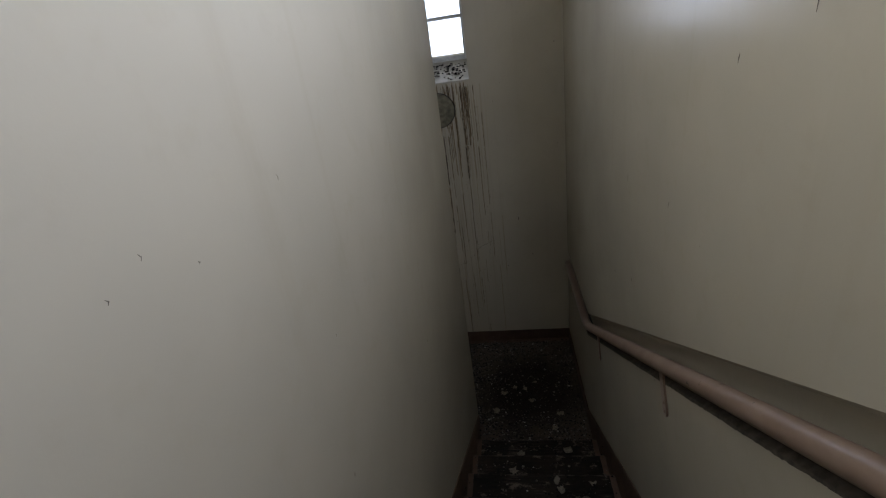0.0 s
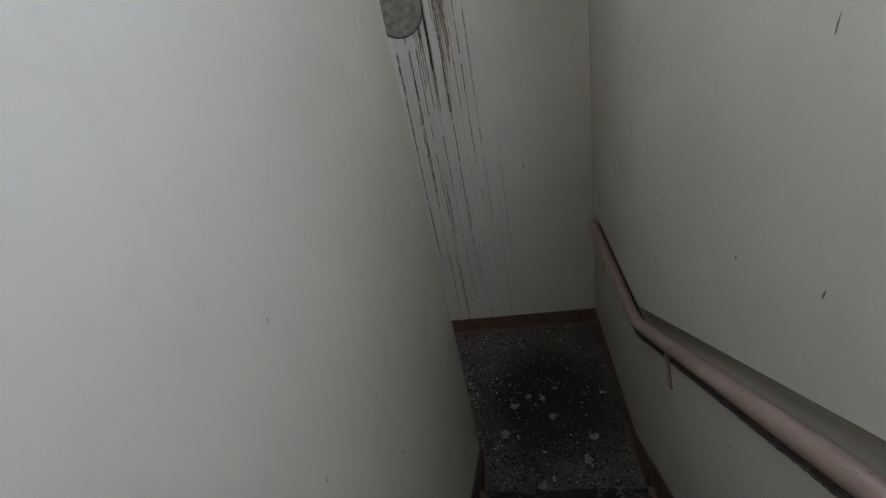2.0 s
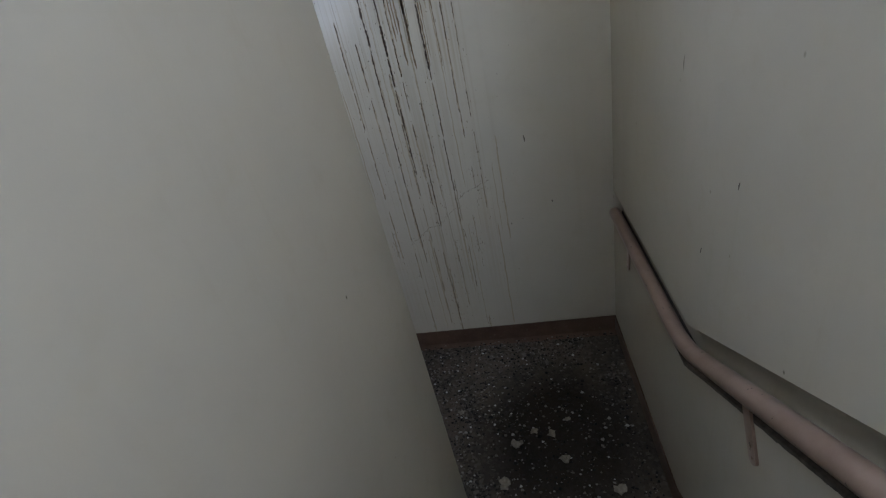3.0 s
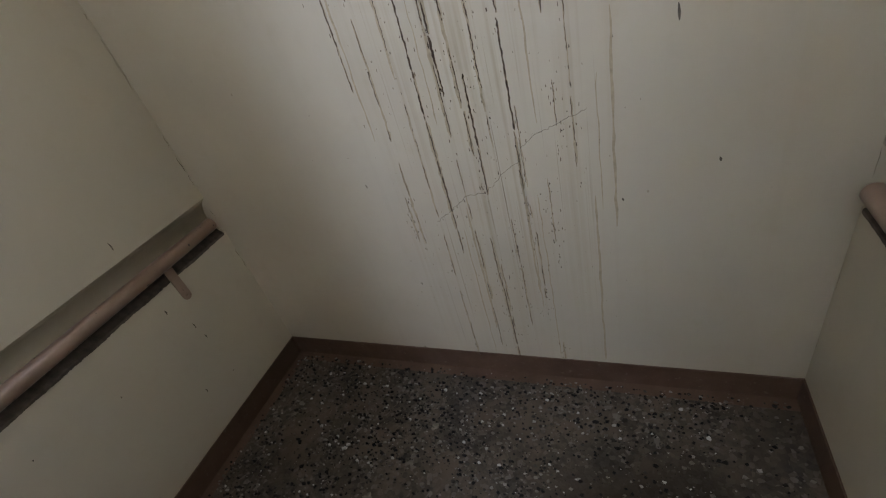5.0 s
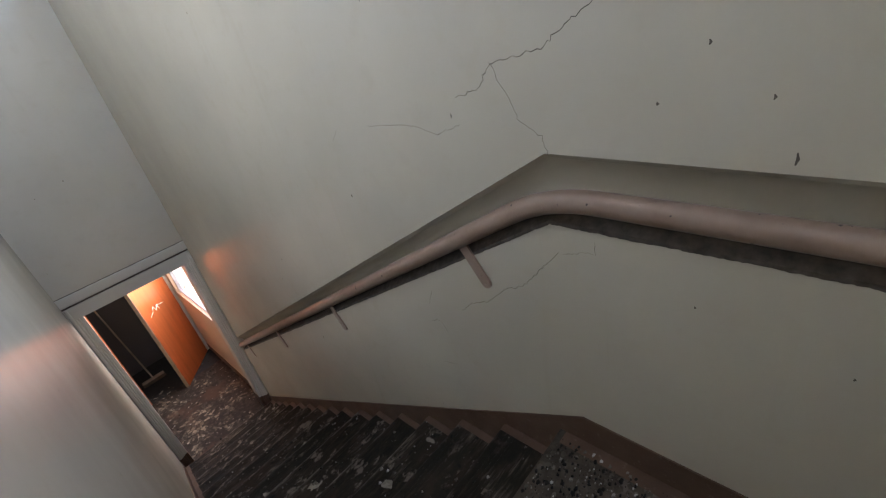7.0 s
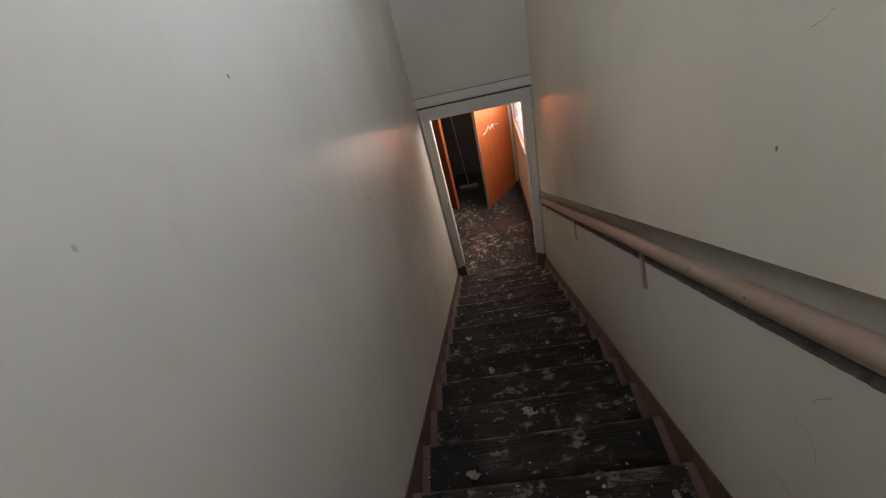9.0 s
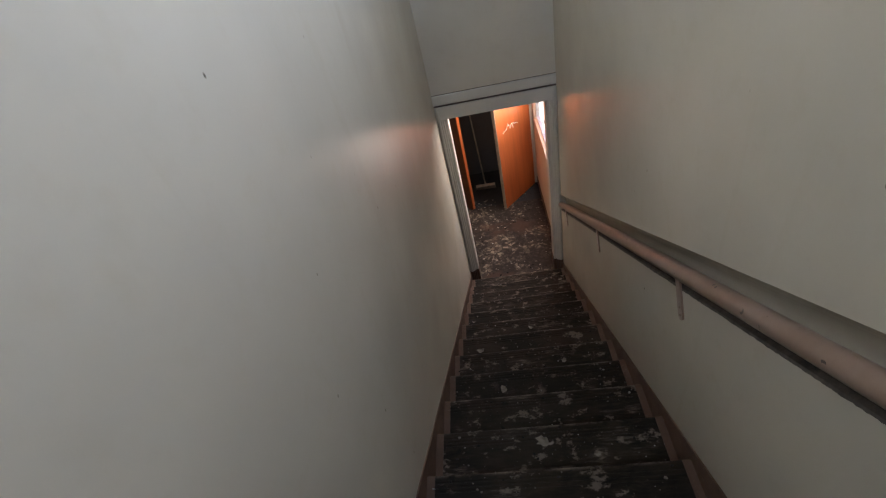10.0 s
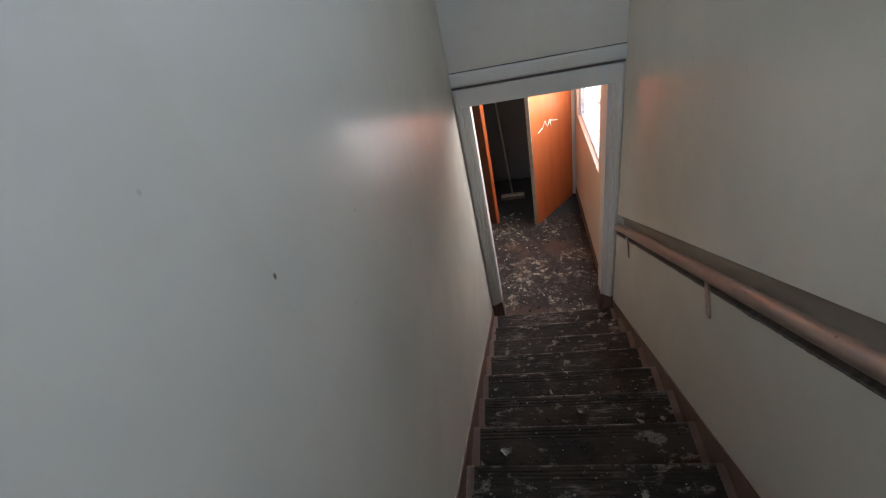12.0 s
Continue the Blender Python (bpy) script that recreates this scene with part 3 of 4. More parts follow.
for z0, z1 in zip(zs_, zs_[1:]):
    for a, c in ((WX0 + 0.03, (WX0 + WX1) / 2 - 0.012), ((WX0 + WX1) / 2 + 0.012, WX1 - 0.03)):
        pane = part("pane", boxes((a, c, 0.016, 0.020, z0 + 0.010, z1 - 0.010)), glass, win)
        pane.visible_shadow = False
sill = part("window_sill", prism([(-0.18, WZ0), (-0.18, WZ0 + 0.006), (0.02, FB), (0.02, WZ0)], "x", WX0, WX1), TRIM, win)

# round vent below the window
vent = tagged(new("wall_vent"), "round dull metal vent cover streaked with drips below the window", "vent")
vent.location = (-0.968, 0, 2.2)
part("cover", tube([(0, 0.003, 0), (0, -0.006, 0), (0, -0.009, 0)], [0.132, 0.13, 0.122], 40), MESHM, vent)
part("rim", tube([(0.131 * math.cos(a), -0.006, 0.131 * math.sin(a)) for a in [2 * math.pi * k / 48 for k in range(49)]], 0.004, 8, False), GRIME, vent)
for i in range(7):
    zz = -0.09 + 0.03 * i
    hw = math.sqrt(0.115 ** 2 - zz ** 2)
    part("slat", boxes((-hw, hw, -0.0125, -0.0085, zz - 0.004, zz + 0.004)), MESHM, vent)


# ---------------------------------------------------------------- doorway at the foot
door = tagged(new("door_1"), "cream-painted moulded door surround with brown feet", "door frame", "", "structure")
door.location = (0, YB, 0)


def jamb_profile(x, side):
    """Moulded casing in plan (x, y), stepped and beaded towards the opening on that side."""
    s = side
    return [(x, 0.0), (x + s * 0.012, 0.012), (x + s * 0.024, 0.012), (x + s * 0.028, 0.004), (x + s * 0.040, 0.004), (x + s * 0.044, -0.006),
            (x + s * 0.056, -0.006), (x + s * 0.06, -0.02), (x + s * 0.085, -0.02), (x + s * 0.085, -0.15), (x, -0.15)]


for x, s in ((S2, -1), (XL, 1)):
    part("jamb", prism(jamb_profile(x, s), "z", ZB, -0.268), TRIM, door)
    grown = [(px + (s * 0.0025 if abs(px - x) > 1e-6 else 0), py + 0.003 if py > -0.1 else py) for px, py in jamb_profile(x, s)]
    part("jamb_foot", prism(grown, "z", ZB, ZB + 0.2), BROWN, door, "brown-painted foot of the jamb")
part("head", boxes((XL, S2, -0.15, 0.005, -0.372, -0.266), bev=0.004), TRIM, door)
part("head_moulding", prism([(-0.12, -0.250), (-0.002, -0.250), (0.006, -0.245), (0.01, -0.235), (0.01, -0.180), (0.006, -0.172), (-0.12, -0.172)], "x", XL, S2), TRIM, door)
part("head_joint", boxes((XL, S2, -0.12, -0.004, -0.2655, -0.2505)), GRIME, door, "dark open joint above the door head")
part("head_joint", boxes((XL, S2, -0.12, -0.0055, -0.1715, -0.1605)), GRIME, door, "dark open joint above the door head")

# ---------------------------------------------------------------- lower hall
structure("wall_hall_west", boxes((HX0 - 0.07, HX0, HY, YB - 0.15, ZB - 0.2, VZ0), (HX0 - 0.07, HX0, HY, YB - 0.15, VZ1, 0.35), (HX0 - 0.07, HX0, HY, VX0, VZ0, VZ1), (HX0 - 0.07, HX0, VX1, YB - 0.15, VZ0, VZ1)),
          HALL, "tan-painted hall wall with a window", "wall")
structure("wall_hall_north", boxes((S2 + 0.0, HX1, YB - 0.15, YB - 0.02, ZB - 0.2, 0.35), (XL, S2, YB - 0.15, YB - 0.14, -0.164, 0.35)), HALL, "tan-painted hall wall beside the doorway", "wall")
structure("wall_hall_east", boxes((HX1, HX1 + 0.2, -7.6, YB, ZB - 0.2, 0.35)), HALL, "tan-painted far wall of the hall", "wall")
structure("ceiling_hall", boxes((HX0 - 0.07, HX1 + 0.2, -7.6, YB - 0.15, 0.35, 0.5)), CEIL, "white plaster hall ceiling", "ceiling")
structure("wall_hall_south", boxes((HX0 - 0.07, HX1, HY - 0.12, HY - 0.02, ZB + 2.05, 0.35), (-0.66, HX1, HY - 0.12, HY - 0.02, ZB, ZB + 2.05)), HALL, "tan hall wall over the double door", "wall")
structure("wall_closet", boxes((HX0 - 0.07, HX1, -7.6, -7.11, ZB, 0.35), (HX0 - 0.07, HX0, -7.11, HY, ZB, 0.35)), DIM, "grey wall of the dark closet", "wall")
skirt("baseboard_hall", [(YB - 0.15, ZB + 0.1), (HY, ZB + 0.1), (HY, ZB - 0.02), (YB - 0.15, ZB - 0.02)], HX0, HX0 + TH)

hw = tagged(new("window_2"), "steel-framed hall window with bright daylight outside", "window", "", "structure")
hw.location = (HX0 - 0.05, 0, 0)
for d in ((-0.02, 0.02, VX0, VX1, VZ0, VZ0 + 0.03), (-0.02, 0.02, VX0, VX1, VZ1 - 0.03, VZ1), (-0.02, 0.02, VX0, VX0 + 0.03, VZ0 + 0.03, VZ1 - 0.03), (-0.02, 0.02, VX1 - 0.03, VX1, VZ0 + 0.03, VZ1 - 0.03)):
    part("window_frame", boxes(d, bev=0.003), STEEL, hw)
# double door: frame post and two leaves standing ajar
post = structure("door_2", boxes((HX0, HX0 + 0.05, HY - 0.05, HY + 0.02, ZB, ZB + 2.05), (-0.71, -0.66, HY - 0.05, HY + 0.02, ZB, ZB + 2.05), (HX0, -0.66, HY - 0.05, HY + 0.02, ZB + 2.0, ZB + 2.05), bev=0.003), TRIM,
                 "cream-painted frame of the double door", "door frame")


def leaf(hx, hy, fx, fy, wood, strip, label):
    d = Vector((fx - hx, fy - hy, 0))
    ln = d.length
    ob = tagged(new("door_leaf"), label, "door", "double door leaves")
    ob.matrix_world = Matrix.Translation((hx, hy, ZB + 0.008)) @ Matrix.Rotation(math.atan2(d.y, d.x), 4, "Z")
    part("panel", boxes((0.004, ln - 0.009, -0.02, 0.02, 0, 1.98), bev=0.002), wood, ob)
    part("edge_lipping", boxes((ln - 0.008, ln, -0.021, 0.021, 0, 1.98), bev=0.002), strip, ob, "paler wood edge strip")
    for z in (0.25, 1.7):
        part("hinge", tube([(0, -0.022, z), (0, -0.022, z + 0.09)], 0.007, 10), STEEL, ob)
    return ob


right_leaf = leaf(HX0 + 0.05, HY + 0.03, -1.552, -6.144, DOORW, STICK, "orange varnished plywood door leaf standing ajar, scratched")
leaf(-0.68, HY + 0.03, -1.158, -6.234, DARKW, DOORW, "dark brown stained door leaf standing ajar, darkened for shade, orange edge")
for p, q in (((0.3, 1.02), (0.36, 1.05)), ((0.36, 1.05), (0.4, 1.0)), ((0.4, 1.0), (0.43, 1.07)), ((0.43, 1.07), (0.47, 1.02)), ((0.47, 1.02), (0.54, 1.0)), ((0.3, 1.02), (0.24, 1.0)), ((0.36, 1.05), (0.34, 0.98))):
    part("scratch", tube([(p[0], 0.0205, p[1]), (q[0], 0.0205, q[1])], 0.0035, 6), SCRATCH, right_leaf)

broom = tagged(new("broom"), "old wooden broom standing in the dark closet", "broom")
broom.location = (-1.33, -6.70, ZB)
part("stick", tube([(0, 0, 0.05), (0.09, -0.385, 1.25)], 0.010, 10), STICK, broom)
part("head", boxes((-0.13, 0.13, -0.022, 0.022, 0.035, 0.06), bev=0.008), STICK, broom, "pale worn broom head")
part("bristles", boxes((-0.135, 0.135, -0.028, 0.028, 0, 0.036)), STRAW, broom)

# ---------------------------------------------------------------- outside
GZ = ZB - 0.35
structure("ground", boxes((-400, 400, -400, 400, GZ - 0.2, GZ)), EARTH, "dry pale ground outside", "ground")


def dry_grass():
    rnd = random.Random(9)
    verts, faces = [], []
    for _ in range(5000):
        x, y = -2.4 - 7 * rnd.random() ** 1.5, rnd.uniform(-16, -4)
        a, h, w = rnd.uniform(0, 6.3), rnd.uniform(0.03, 0.16), rnd.uniform(0.004, 0.012)
        lx, ly = rnd.uniform(-0.1, 0.1), rnd.uniform(-0.1, 0.1)
        b = len(verts)
        verts += [(x - w * math.cos(a), y - w * math.sin(a), GZ), (x + w * math.cos(a), y + w * math.sin(a), GZ), (x + lx, y + ly, GZ + h)]
        faces.append((b, b + 1, b + 2))
    me = bpy.data.meshes.new("dry_grass")
    me.from_pydata(verts, [], faces)
    me.materials.append(GRASS)
    tagged(new("dry_grass", me), "sparse dry grass on the sunlit ground outside", "grass", "", "stuff")


dry_grass()


# ---------------------------------------------------------------- stains and cracks
def ribbon(bm, pts, plane, x, width, rnd, lift=0.0012):
    """An uneven ribbon along points on a wall; plane 'y' for the end wall, 'x' for a side wall."""
    pts = [Vector((a, b)) for a, b in pts]
    prev = None
    for i, p in enumerate(pts):
        d = (pts[min(i + 1, len(pts) - 1)] - pts[max(i - 1, 0)]).normalized()
        nrm = Vector((-d.y, d.x)) * width * rnd.uniform(0.45, 1.0) * (0.35 if i in (0, len(pts) - 1) else 1) / 2
        pair = []
        for q in (p + nrm, p - nrm):
            pair.append(bm.verts.new((q.x, -lift, q.y) if plane == "y" else (x + lift, q.x, q.y)))
        if prev:
            bm.faces.new((prev[0], prev[1], pair[1], pair[0]))
        prev = pair


def drips():
    rnd = random.Random(11)
    dark, pale = bmesh.new(), bmesh.new()
    runs = [(-1.13, 1.9, 0.66, 5), (-1.06, 1.8, 0.08, 5), (-1.0, 2.0, 0.62, 8), (-0.89, 2.0, 0.97, 6), (-0.87, 1.2, 0.84, 7), (-0.83, 1.5, 0.99, 5), (-0.895, 0.68, 0.02, 8), (-0.88, 0.57, 0.25, 5),
            (-0.75, 1.1, 0.75, 4), (-0.745, 0.7, 0.42, 5), (-0.65, 1.15, 1.03, 3), (-0.815, 0.75, 0.28, 4), (-1.15, 0.85, 0.67, 4), (-0.71, 0.2, 0.08, 4), (-0.69, 0.88, 0.66, 3),
            (-0.76, 2.36, 0.85, 7), (-0.93, 2.0, 1.15, 9), (-0.66, 2.36, 1.3, 5), (-0.61, 2.15, 0.91, 4), (-0.72, 2.36, 1.9, 6), (-0.945, 1.65, 0.16, 6), (-1.2, 2.3, 1.2, 6), (-1.28, 2.3, 1.5, 5)]
    for x, z0, z1, w in runs:
        x -= 0.022
        z, drift = z0, 0.0
        while z > z1:
            e = max(z1, z - rnd.uniform(0.12, 0.5))
            n = max(3, int((z - e) / 0.02))
            ribbon(pale, [(x + drift + rnd.uniform(-0.002, 0.002), z + (e - z) * k / n) for k in range(n + 1)], "y", 0, w * rnd.uniform(0.0006, 0.0022), rnd, 0.0012)
            while z > e:
                f = max(e, z - rnd.uniform(0.015, 0.16))
                n = max(3, int((z - f) / 0.008))
                ribbon(dark, [(x + drift + rnd.uniform(-0.0014, 0.0014), z + (f - z) * k / n) for k in range(n + 1)], "y", 0, w * rnd.uniform(0.00025, 0.0006) * (1 + 1.1 * min(1, max(0, z - 0.8))) * (1.25 if w > 6 else 1), rnd, 0.0016)
                drift += rnd.uniform(-0.0025, 0.0025)
                z = f - rnd.choice((0.0, 0.0, 0.003, 0.01) if w > 6 else (0.002, 0.008, 0.02, 0.04, 0.07))
            z = min(z, e)
    for _ in range(14):
        x, z0 = rnd.gauss(-0.88, 0.16), rnd.uniform(0.7, 2.3)
        z1 = max(0.12, z0 - rnd.uniform(0.2, 0.9))
        n = int((z0 - z1) / 0.03)
        if -1.3 < x < -0.5:
            ribbon(pale, [(x + rnd.uniform(-0.002, 0.002), z0 + (z1 - z0) * k / n) for k in range(n + 1)], "y", 0, rnd.uniform(0.003, 0.009), rnd, 0.0008)
    for _ in range(420):
        x, z0, z1, w = rnd.choice(runs)
        x, z = x - 0.022 + rnd.gauss(0, 0.012), rnd.uniform(z1 - 0.1, z0)
        ribbon(dark, [(x, z), (x + rnd.uniform(-0.001, 0.001), z - rnd.uniform(0.003, 0.011))], "y", 0, rnd.uniform(0.004, 0.01), rnd, 0.0019)
    for _ in range(420):
        x, z = rnd.gauss(-0.89, 0.18), rnd.uniform(0.15, 2.3)
        if -1.5 < x < -0.4:
            ribbon(dark, [(x, z), (x + rnd.uniform(-0.001, 0.001), z - rnd.uniform(0.002, 0.006))], "y", 0, rnd.uniform(0.002, 0.005), rnd, 0.0018)
    wash = bmesh.new()
    for _ in range(46):
        x, z0 = rnd.uniform(-0.99, -0.71), WZ0 - rnd.uniform(0.0, 0.05)
        z1 = z0 - rnd.uniform(0.08, 0.75) * (1 if x > -0.9 else 0.5)
        n = max(4, int((z0 - z1) / 0.02))
        ribbon(wash, [(x + rnd.uniform(-0.0015, 0.0015), z0 + (z1 - z0) * k / n) for k in range(n + 1)], "y", 0, rnd.uniform(0.003, 0.010), rnd, 0.001)
    bmesh.ops.recalc_face_normals(wash, faces=wash.faces)
    tagged(part("sill_runoff", wash, WASH), "brown streaks washed from the window sill down the wall", "stain", "", "stuff")
    bmesh.ops.recalc_face_normals(dark, faces=dark.faces)
    bmesh.ops.recalc_face_normals(pale, faces=pale.faces)
    tagged(part("runoff_stains", pale, RUNOFF), "pale brown watery streaks down the end wall", "stain", "", "stuff")
    tagged(part("drip_stains", dark, STAIN), "dark brown dried drips running down the end wall", "stain", "", "stuff")


drips()


def rough_line(pts, rnd, step=0.008, jag=0.0035):
    out = []
    for (a, b), (c, d) in zip(pts, pts[1:]):
        n = max(2, int(math.hypot(c - a, d - b) / step))
        out += [(a + (c - a) * i / n + rnd.uniform(-jag, jag), b + (d - b) * i / n + rnd.uniform(-jag, jag)) for i in range(n)]
    return out + [pts[-1]]


def cracks():
    rnd = random.Random(4)
    bm = bmesh.new()
    for pts, w in (([(-0.93, 1.62), (-0.97, 1.47), (-0.95, 1.3), (-1.0, 1.24), (-1.07, 1.2), (-1.14, 1.2), (-1.25, 1.13), (-1.37, 1.11), (-1.41, 1.06), (-1.48, 1.04)], 3.5),
                   ([(-1.37, 1.11), (-1.34, 1.05), (-1.31, 0.99), (-1.26, 0.96), (-1.25, 0.92)], 2.2),
                   ([(-1.84, 0.96), (-1.69, 0.97), (-1.62, 0.965), (-1.56, 0.95), (-1.48, 0.98)], 2.2),
                   ([(-1.61, 0.36), (-1.56, 0.41), (-1.49, 0.44), (-1.42, 0.51), (-1.36, 0.54), (-1.29, 0.62), (-1.24, 0.68)], 3),
                   ([(-1.23, 0.68), (-1.15, 0.70), (-1.15, 0.73)], 2),
                   ([(-1.74, 0.4), (-1.77, 0.33)], 2), ([(-1.78, 0.25), (-1.74, 0.27), (-1.70, 0.22)], 2), ([(-2.01, 0.94), (-2.05, 0.9)], 2), ([(-1.77, 0.05), (-1.70, 0.07)], 2)):
        ribbon(bm, rough_line([(y + 0.025, z - 0.018) for y, z in pts], rnd), "x", XL, w * 0.0006, rnd)
    for pts, w in (([(-1.04, 0.74), (-0.98, 0.78), (-0.92, 0.83), (-0.85, 0.84), (-0.79, 0.9), (-0.74, 0.93), (-0.73, 0.97), (-0.69, 1.0), (-0.62, 1.03), (-0.55, 1.06)], 2.6),):
        ribbon(bm, rough_line([(x - 0.045, z + 0.01) for x, z in pts], rnd), "y", 0, w * 0.0006, rnd, 0.002)
    for y, z, ln in ((-0.81, 0.93, 0.02), (-0.85, 1.02, 0.008), (-0.94, 1.1, 0.008), (-1.01, 1.01, 0.006), (-0.39, 0.96, 0.03), (-0.39, 0.66, 0.02), (-0.34, 0.54, 0.025), (-0.33, 0.47, 0.02), (-0.67, 0.55, 0.006),
                     (-0.46, 0.3, 0.02), (-0.33, 0.26, 0.006), (-1.48, 0.98, 0.012), (-0.92, 0.61, 0.006), (-0.55, 1.27, 0.02), (-0.61, 1.27, 0.03)):
        ribbon(bm, [(y, z + ln / 2), (y + 0.002, z), (y, z - ln / 2)], "x", XL, 0.006, rnd)
    for y, z, ln in ((-1.88, 2.08, 0.03), (-1.99, 1.69, 0.02), (-2.33, 2.12, 0.02), (-2.64, 2.52, 0.02), (-2.85, 2.6, 0.03), (-0.85, 1.64, 0.04), (-1.05, 1.2, 0.02), (-1.2, 1.45, 0.02), (-1.0, 1.9, 0.03)):
        ribbon(bm, [(y, z + ln / 2), (y + 0.003, z), (y + 0.004, z - ln / 2)], "x", XR - 0.0024, 0.006, rnd)
    for k in range(26):
        z, ln = 0.12 + rnd.random() * 1.9, rnd.uniform(0.006, 0.07)
        ribbon(bm, [(-0.003 - rnd.random() * 0.006, z + ln * q / 3) for q in range(4)], "x", XL if k % 2 else XR - 0.0024, rnd.uniform(0.001, 0.003), rnd)
    for y, z, ln in ((-3.32, 2.44, 0.006), (-3.2, 2.42, 0.004), (-3.27, 2.46, 0.008), (-2.98, 2.46, 0.01), (-2.93, 2.13, 0.006), (-2.2, 1.9, 0.01), (-1.9, 1.5, 0.008), (-2.4, 1.2, 0.008), (-1.6, 2.0, 0.008)):
        ribbon(bm, [(y, z + ln / 2), (y + 0.003, z), (y + 0.001, z - ln / 2)], "x", S1, 0.002, rnd)
    for x, z, ln in ((-0.404, 1.247, 0.035), (-1.226, 0.476, 0.01), (-0.3, 0.9, 0.012), (-0.52, 0.8, 0.01), (-1.3, 0.9, 0.012)):
        ribbon(bm, [(x, z + ln / 2), (x + 0.002, z), (x + 0.003, z - ln / 2)], "y", 0, 0.007, rnd, 0.002)
    bmesh.ops.recalc_face_normals(bm, faces=bm.faces)
    tagged(part("wall_cracks", bm, CRACK), "fine dark cracks, nicks and scuffs in the painted plaster", "crack", "", "stuff")


cracks()


# ---------------------------------------------------------------- rubble
def chips(name, spots, seed, label, material=CHIPS):
    """Angular crumbs lying on a surface; spots are (x, y, z, size)."""
    rnd = random.Random(seed)
    verts, faces = [], []
    for x, y, z, r in spots:
        n = rnd.choice((4, 5, 6))
        a0, h = rnd.uniform(0, 6.3), r * rnd.uniform(0.25, 0.7)
        tx, ty = rnd.uniform(-0.25, 0.25), rnd.uniform(-0.25, 0.25)
        b = len(verts)
        for k in range(n):
            a = a0 + 2 * math.pi * k / n + rnd.uniform(-0.3, 0.3)
            q = r * rnd.uniform(0.6, 1.1)
            u, w = q * math.cos(a), q * math.sin(a) * 0.75
            verts += [(x + u, y + w, z - 0.001), (x + u * 0.7, y + w * 0.7, z + h + tx * u + ty * w)]
        faces.append([b + 2 * k + 1 for k in range(n)])
        faces += [(b + 2 * k, b + 2 * ((k + 1) % n), b + 2 * ((k + 1) % n) + 1, b + 2 * k + 1) for k in range(n)]
    me = bpy.data.meshes.new(name)
    me.from_pydata(verts, [], faces)
    me.materials.append(material)
    return tagged(new(name, me), label, "rubble", "", "stuff")


rng = random.Random(21)


def size():
    return 0.0022 + 0.0085 * rng.random() ** 2.5


spots = []
while len(spots) < 13000:
    x, y = rng.uniform(XL + 0.03, XR - 0.03), rng.uniform(N1 + 0.03, -0.025)
    if S2 - 0.02 < x < S1 + 0.02 and y < SEND + 0.02 or x < S2 and y < N2 + 0.01:
        continue
    if math.hypot((x + 0.42) / 0.42, (y + 0.72) / 0.45) < 1 and rng.random() < 0.6:
        continue
    if noise.noise((x * 2.5, y * 2.5, 3)) + rng.uniform(-0.5, 0.5) > -0.12:
        spots.append((x, y, 0, size()))
for _ in range(170):
    x, y = rng.uniform(XL + 0.04, XR - 0.04), rng.uniform(SEND + 0.06, -0.04)
    if x > S2 or y > N2 + 0.03:
        spots.append((x, y, 0, rng.uniform(0.006, 0.014)))
chips("landing_rubble", spots, 1, "grey grit, plaster crumbs and black droppings on the landing")
spots = []
for i in range(NS):
    for x0, x1, y, z in ((XL + 0.03, S2 - 0.03, N2 - GO * (i + 1), -RISE * (i + 1)), (S1 + 0.03, XR - 0.03, N1 - GU * i, RISE * (i + 1))):
        for _ in range(130 if z < 0 else 110):
            spots.append((rng.uniform(x0, x1), y + 0.012 + (GO - 0.03) * rng.random(), z, size() * 0.9))
chips("step_rubble", spots, 2, "crumbs of plaster and droppings on the steps")
spots = []
for _ in range(600):
    spots.append((rng.uniform(HX0 + 0.02, -0.5), rng.uniform(-6.4, -4.75), ZB, size() * 1.5))
spots = [p for p in spots if p[1] < -5.13 or XL + 0.1 < p[0] < S2 - 0.1]
chips("hall_rubble", spots, 3, "pale flakes and grit on the hall floor")
spots = []
while len(spots) < 500:
    x, y = rng.uniform(HX0 + 0.05, -0.6), rng.uniform(-6.42, -5.02)
    if (x > S2 - 0.1 or x < XL + 0.1) and y > -5.14:
        continue
    if noise.noise((x * 3.1, y * 3.1, 7)) + rng.uniform(-0.35, 0.35) + 0.3 * (x + 1.55) > 0.12:
        spots.append((x, y, ZB, rng.uniform(0.006, 0.02)))
PALE = chip_mat("pale_floor_flakes", (0.0, (0.03, 0.024, 0.018)), (0.5, (0.1, 0.083, 0.065)), (1.0, (0.36, 0.31, 0.25)))
scales = chips("floor_flakes", spots, 8, "pale peeled flakes of floor coating in the hall", PALE)
scales.scale.z = 1.0
flat = scales.data
for v in flat.vertices:
    v.co.z = ZB + (v.co.z - ZB) * 0.2
spots = [(rng.uniform(WX0 + 0.02, WX1 - 0.02), 0, 0, rng.uniform(0.004, 0.016)) for _ in range(260)]
spots = [(x, y, WZ0 + 0.007 + 0.144 * (y / 0.18), r) for x, _, _, r in spots for y in (rng.uniform(0.01, 0.15),)]
chips("sill_rubble", spots, 4, "grey and white debris heaped on the sloping window sill")


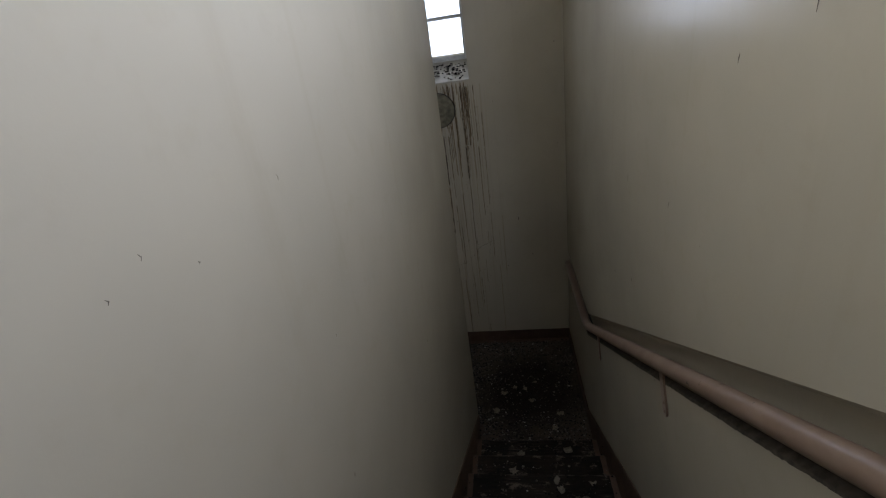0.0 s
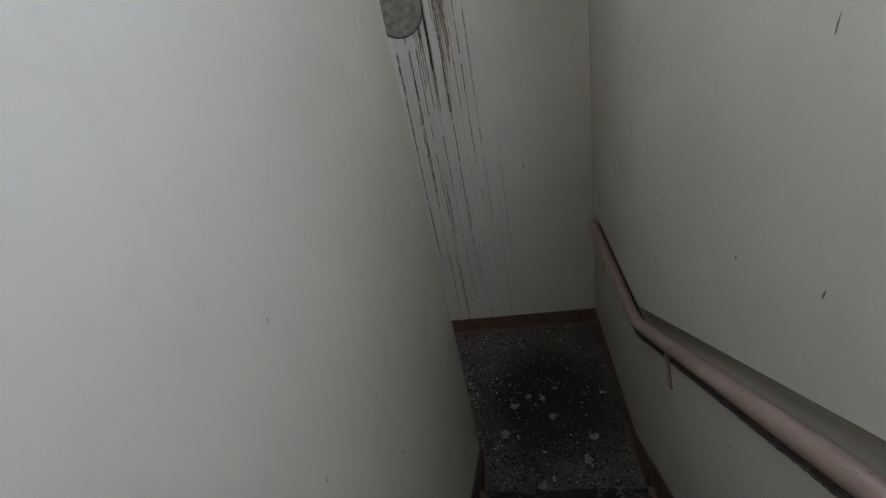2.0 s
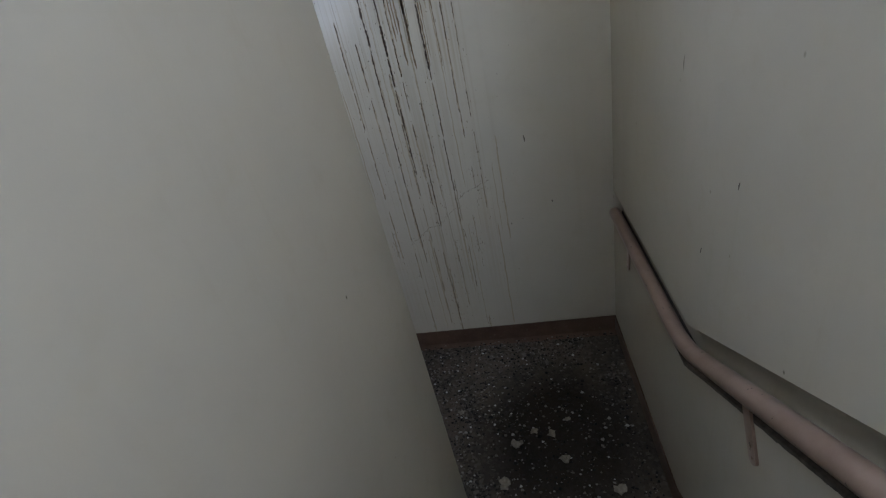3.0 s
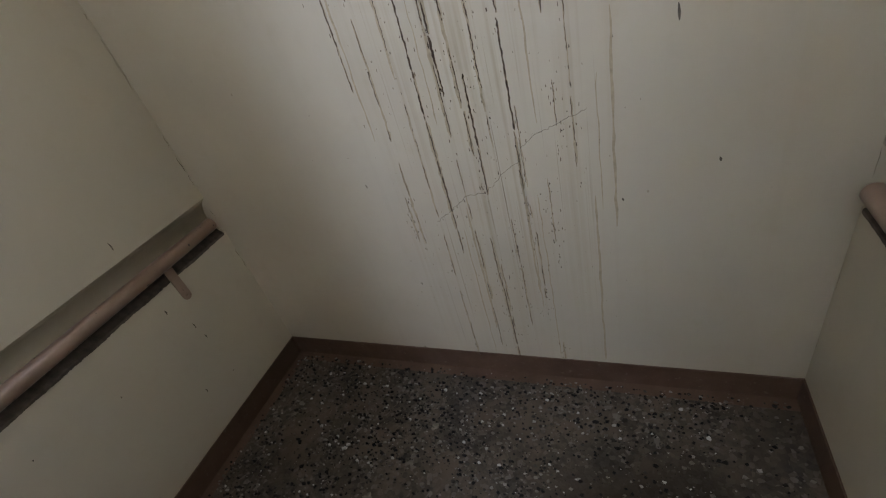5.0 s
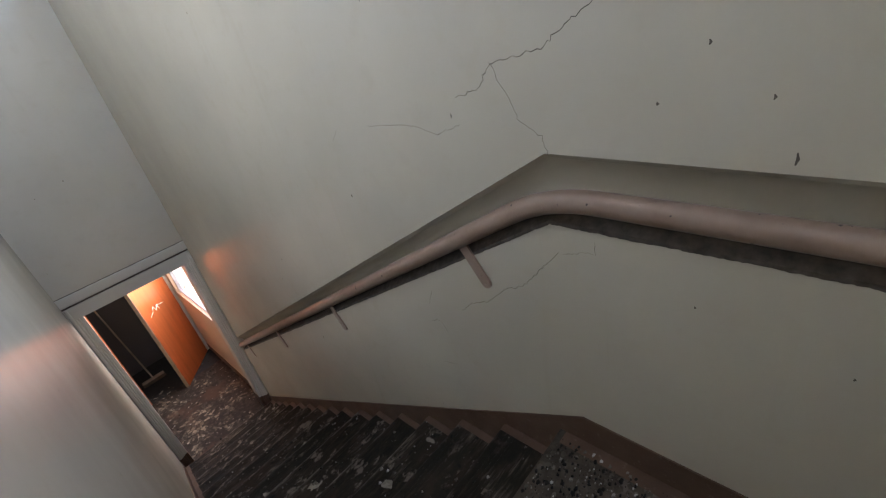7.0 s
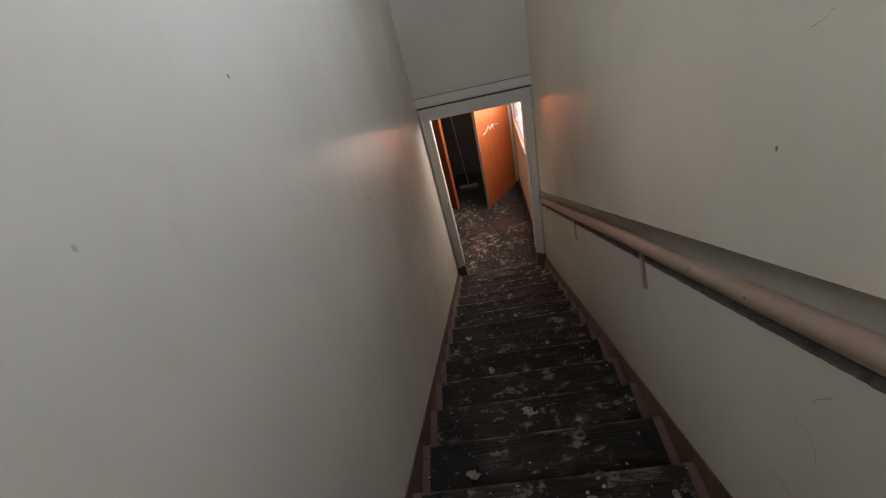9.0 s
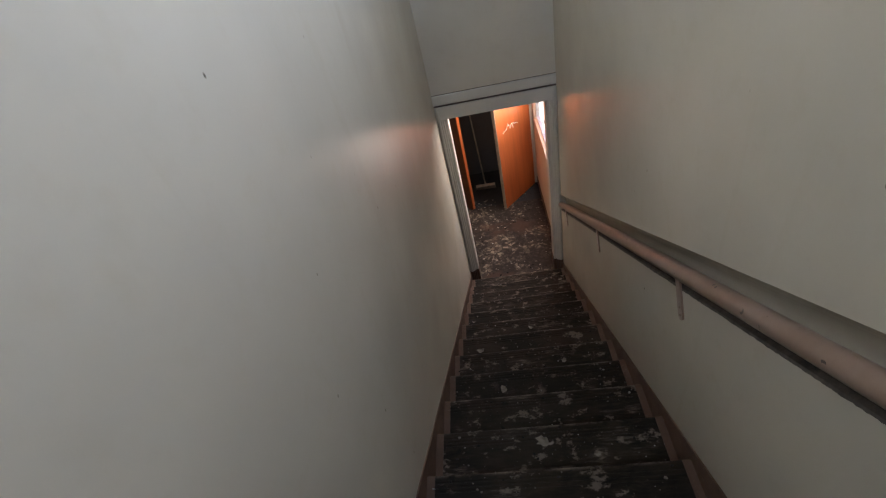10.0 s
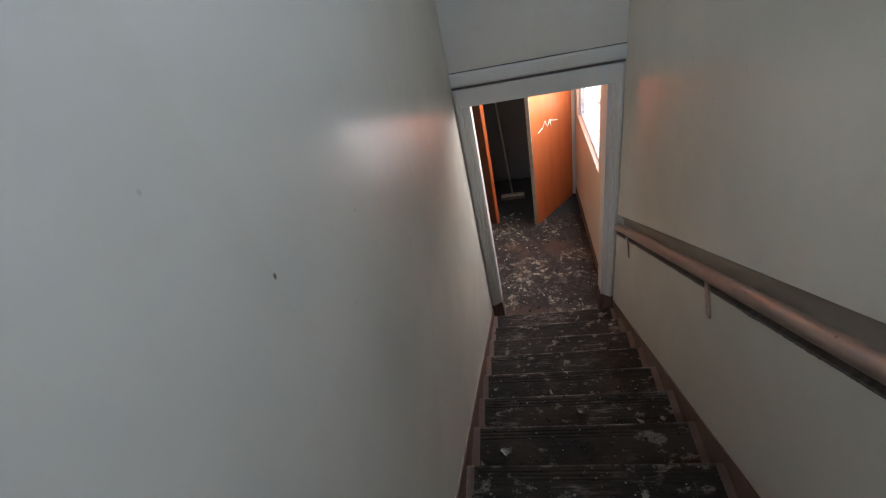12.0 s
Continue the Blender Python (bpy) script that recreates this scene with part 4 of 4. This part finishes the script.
def flake(x, y, z, r, seed):
    """A curled scale of fallen paint."""
    rnd = random.Random(seed)
    bm = bmesh.new()
    ring = [bm.verts.new((r * q * math.cos(a), r * q * math.sin(a), 0.004 + r * 0.35 * q * abs(math.cos(a + seed)))) for k in range(12) for a, q in ((2 * math.pi * k / 12, rnd.uniform(0.45, 1.15)),)]
    inner = [bm.verts.new((v.co.x * 0.45, v.co.y * 0.45, 0.003)) for v in ring]
    for k in range(12):
        bm.faces.new((ring[k], ring[(k + 1) % 12], inner[(k + 1) % 12], inner[k]))
    bm.faces.new(inner)
    bmesh.ops.recalc_face_normals(bm, faces=bm.faces)
    bmesh.ops.solidify(bm, geom=bm.faces[:], thickness=0.002)
    ob = part("paint_flake", bm, FLAKE)
    ob.location = (x, y, z)
    return tagged(ob, "curled flake of fallen cream paint on the floor", "paint flake", "fallen paint flakes")


for i, (x, y, r) in enumerate(((-0.404, -0.834, 0.026), (-0.53, -0.685, 0.022), (-0.62, -0.75, 0.03), (-0.45, -0.70, 0.026), (-0.36, -0.62, 0.018), (-0.68, -0.95, 0.03), (-0.2, -0.98, 0.03), (-0.25, -1.12, 0.034), (-0.9, -0.55, 0.02), (-1.35, -0.6, 0.022), (-1.6, -0.9, 0.024), (-1.2, -0.3, 0.018), (-0.5, -1.25, 0.028), (-0.3, -1.3, 0.03))):
    flake(x, y, 0.001, r, i)
for i, (x, k, f, r) in enumerate(((-1.45, 2, 0.5, 0.03), (-1.7, 3, 0.4, 0.025), (-1.3, 4, 0.6, 0.03), (-1.55, 5, 0.3, 0.03), (-1.4, 7, 0.5, 0.025), (-1.75, 8, 0.5, 0.02), (-1.25, 9, 0.5, 0.025), (-1.6, 10, 0.4, 0.02), (-1.5, 3, 0.7, 0.035))):
    flake(x, N2 - GO * k + GO * f, -RISE * k + 0.001, r, 40 + i)
for i, (x, k, f, r) in enumerate(((-0.5, 1, 0.5, 0.03), (-0.2, 1, 0.4, 0.035), (-0.55, 2, 0.5, 0.03), (-0.3, 3, 0.4, 0.028), (-0.6, 4, 0.5, 0.03))):
    flake(x, N1 - GU * (k - 1) - GU * f, RISE * k + 0.001, r, 60 + i)
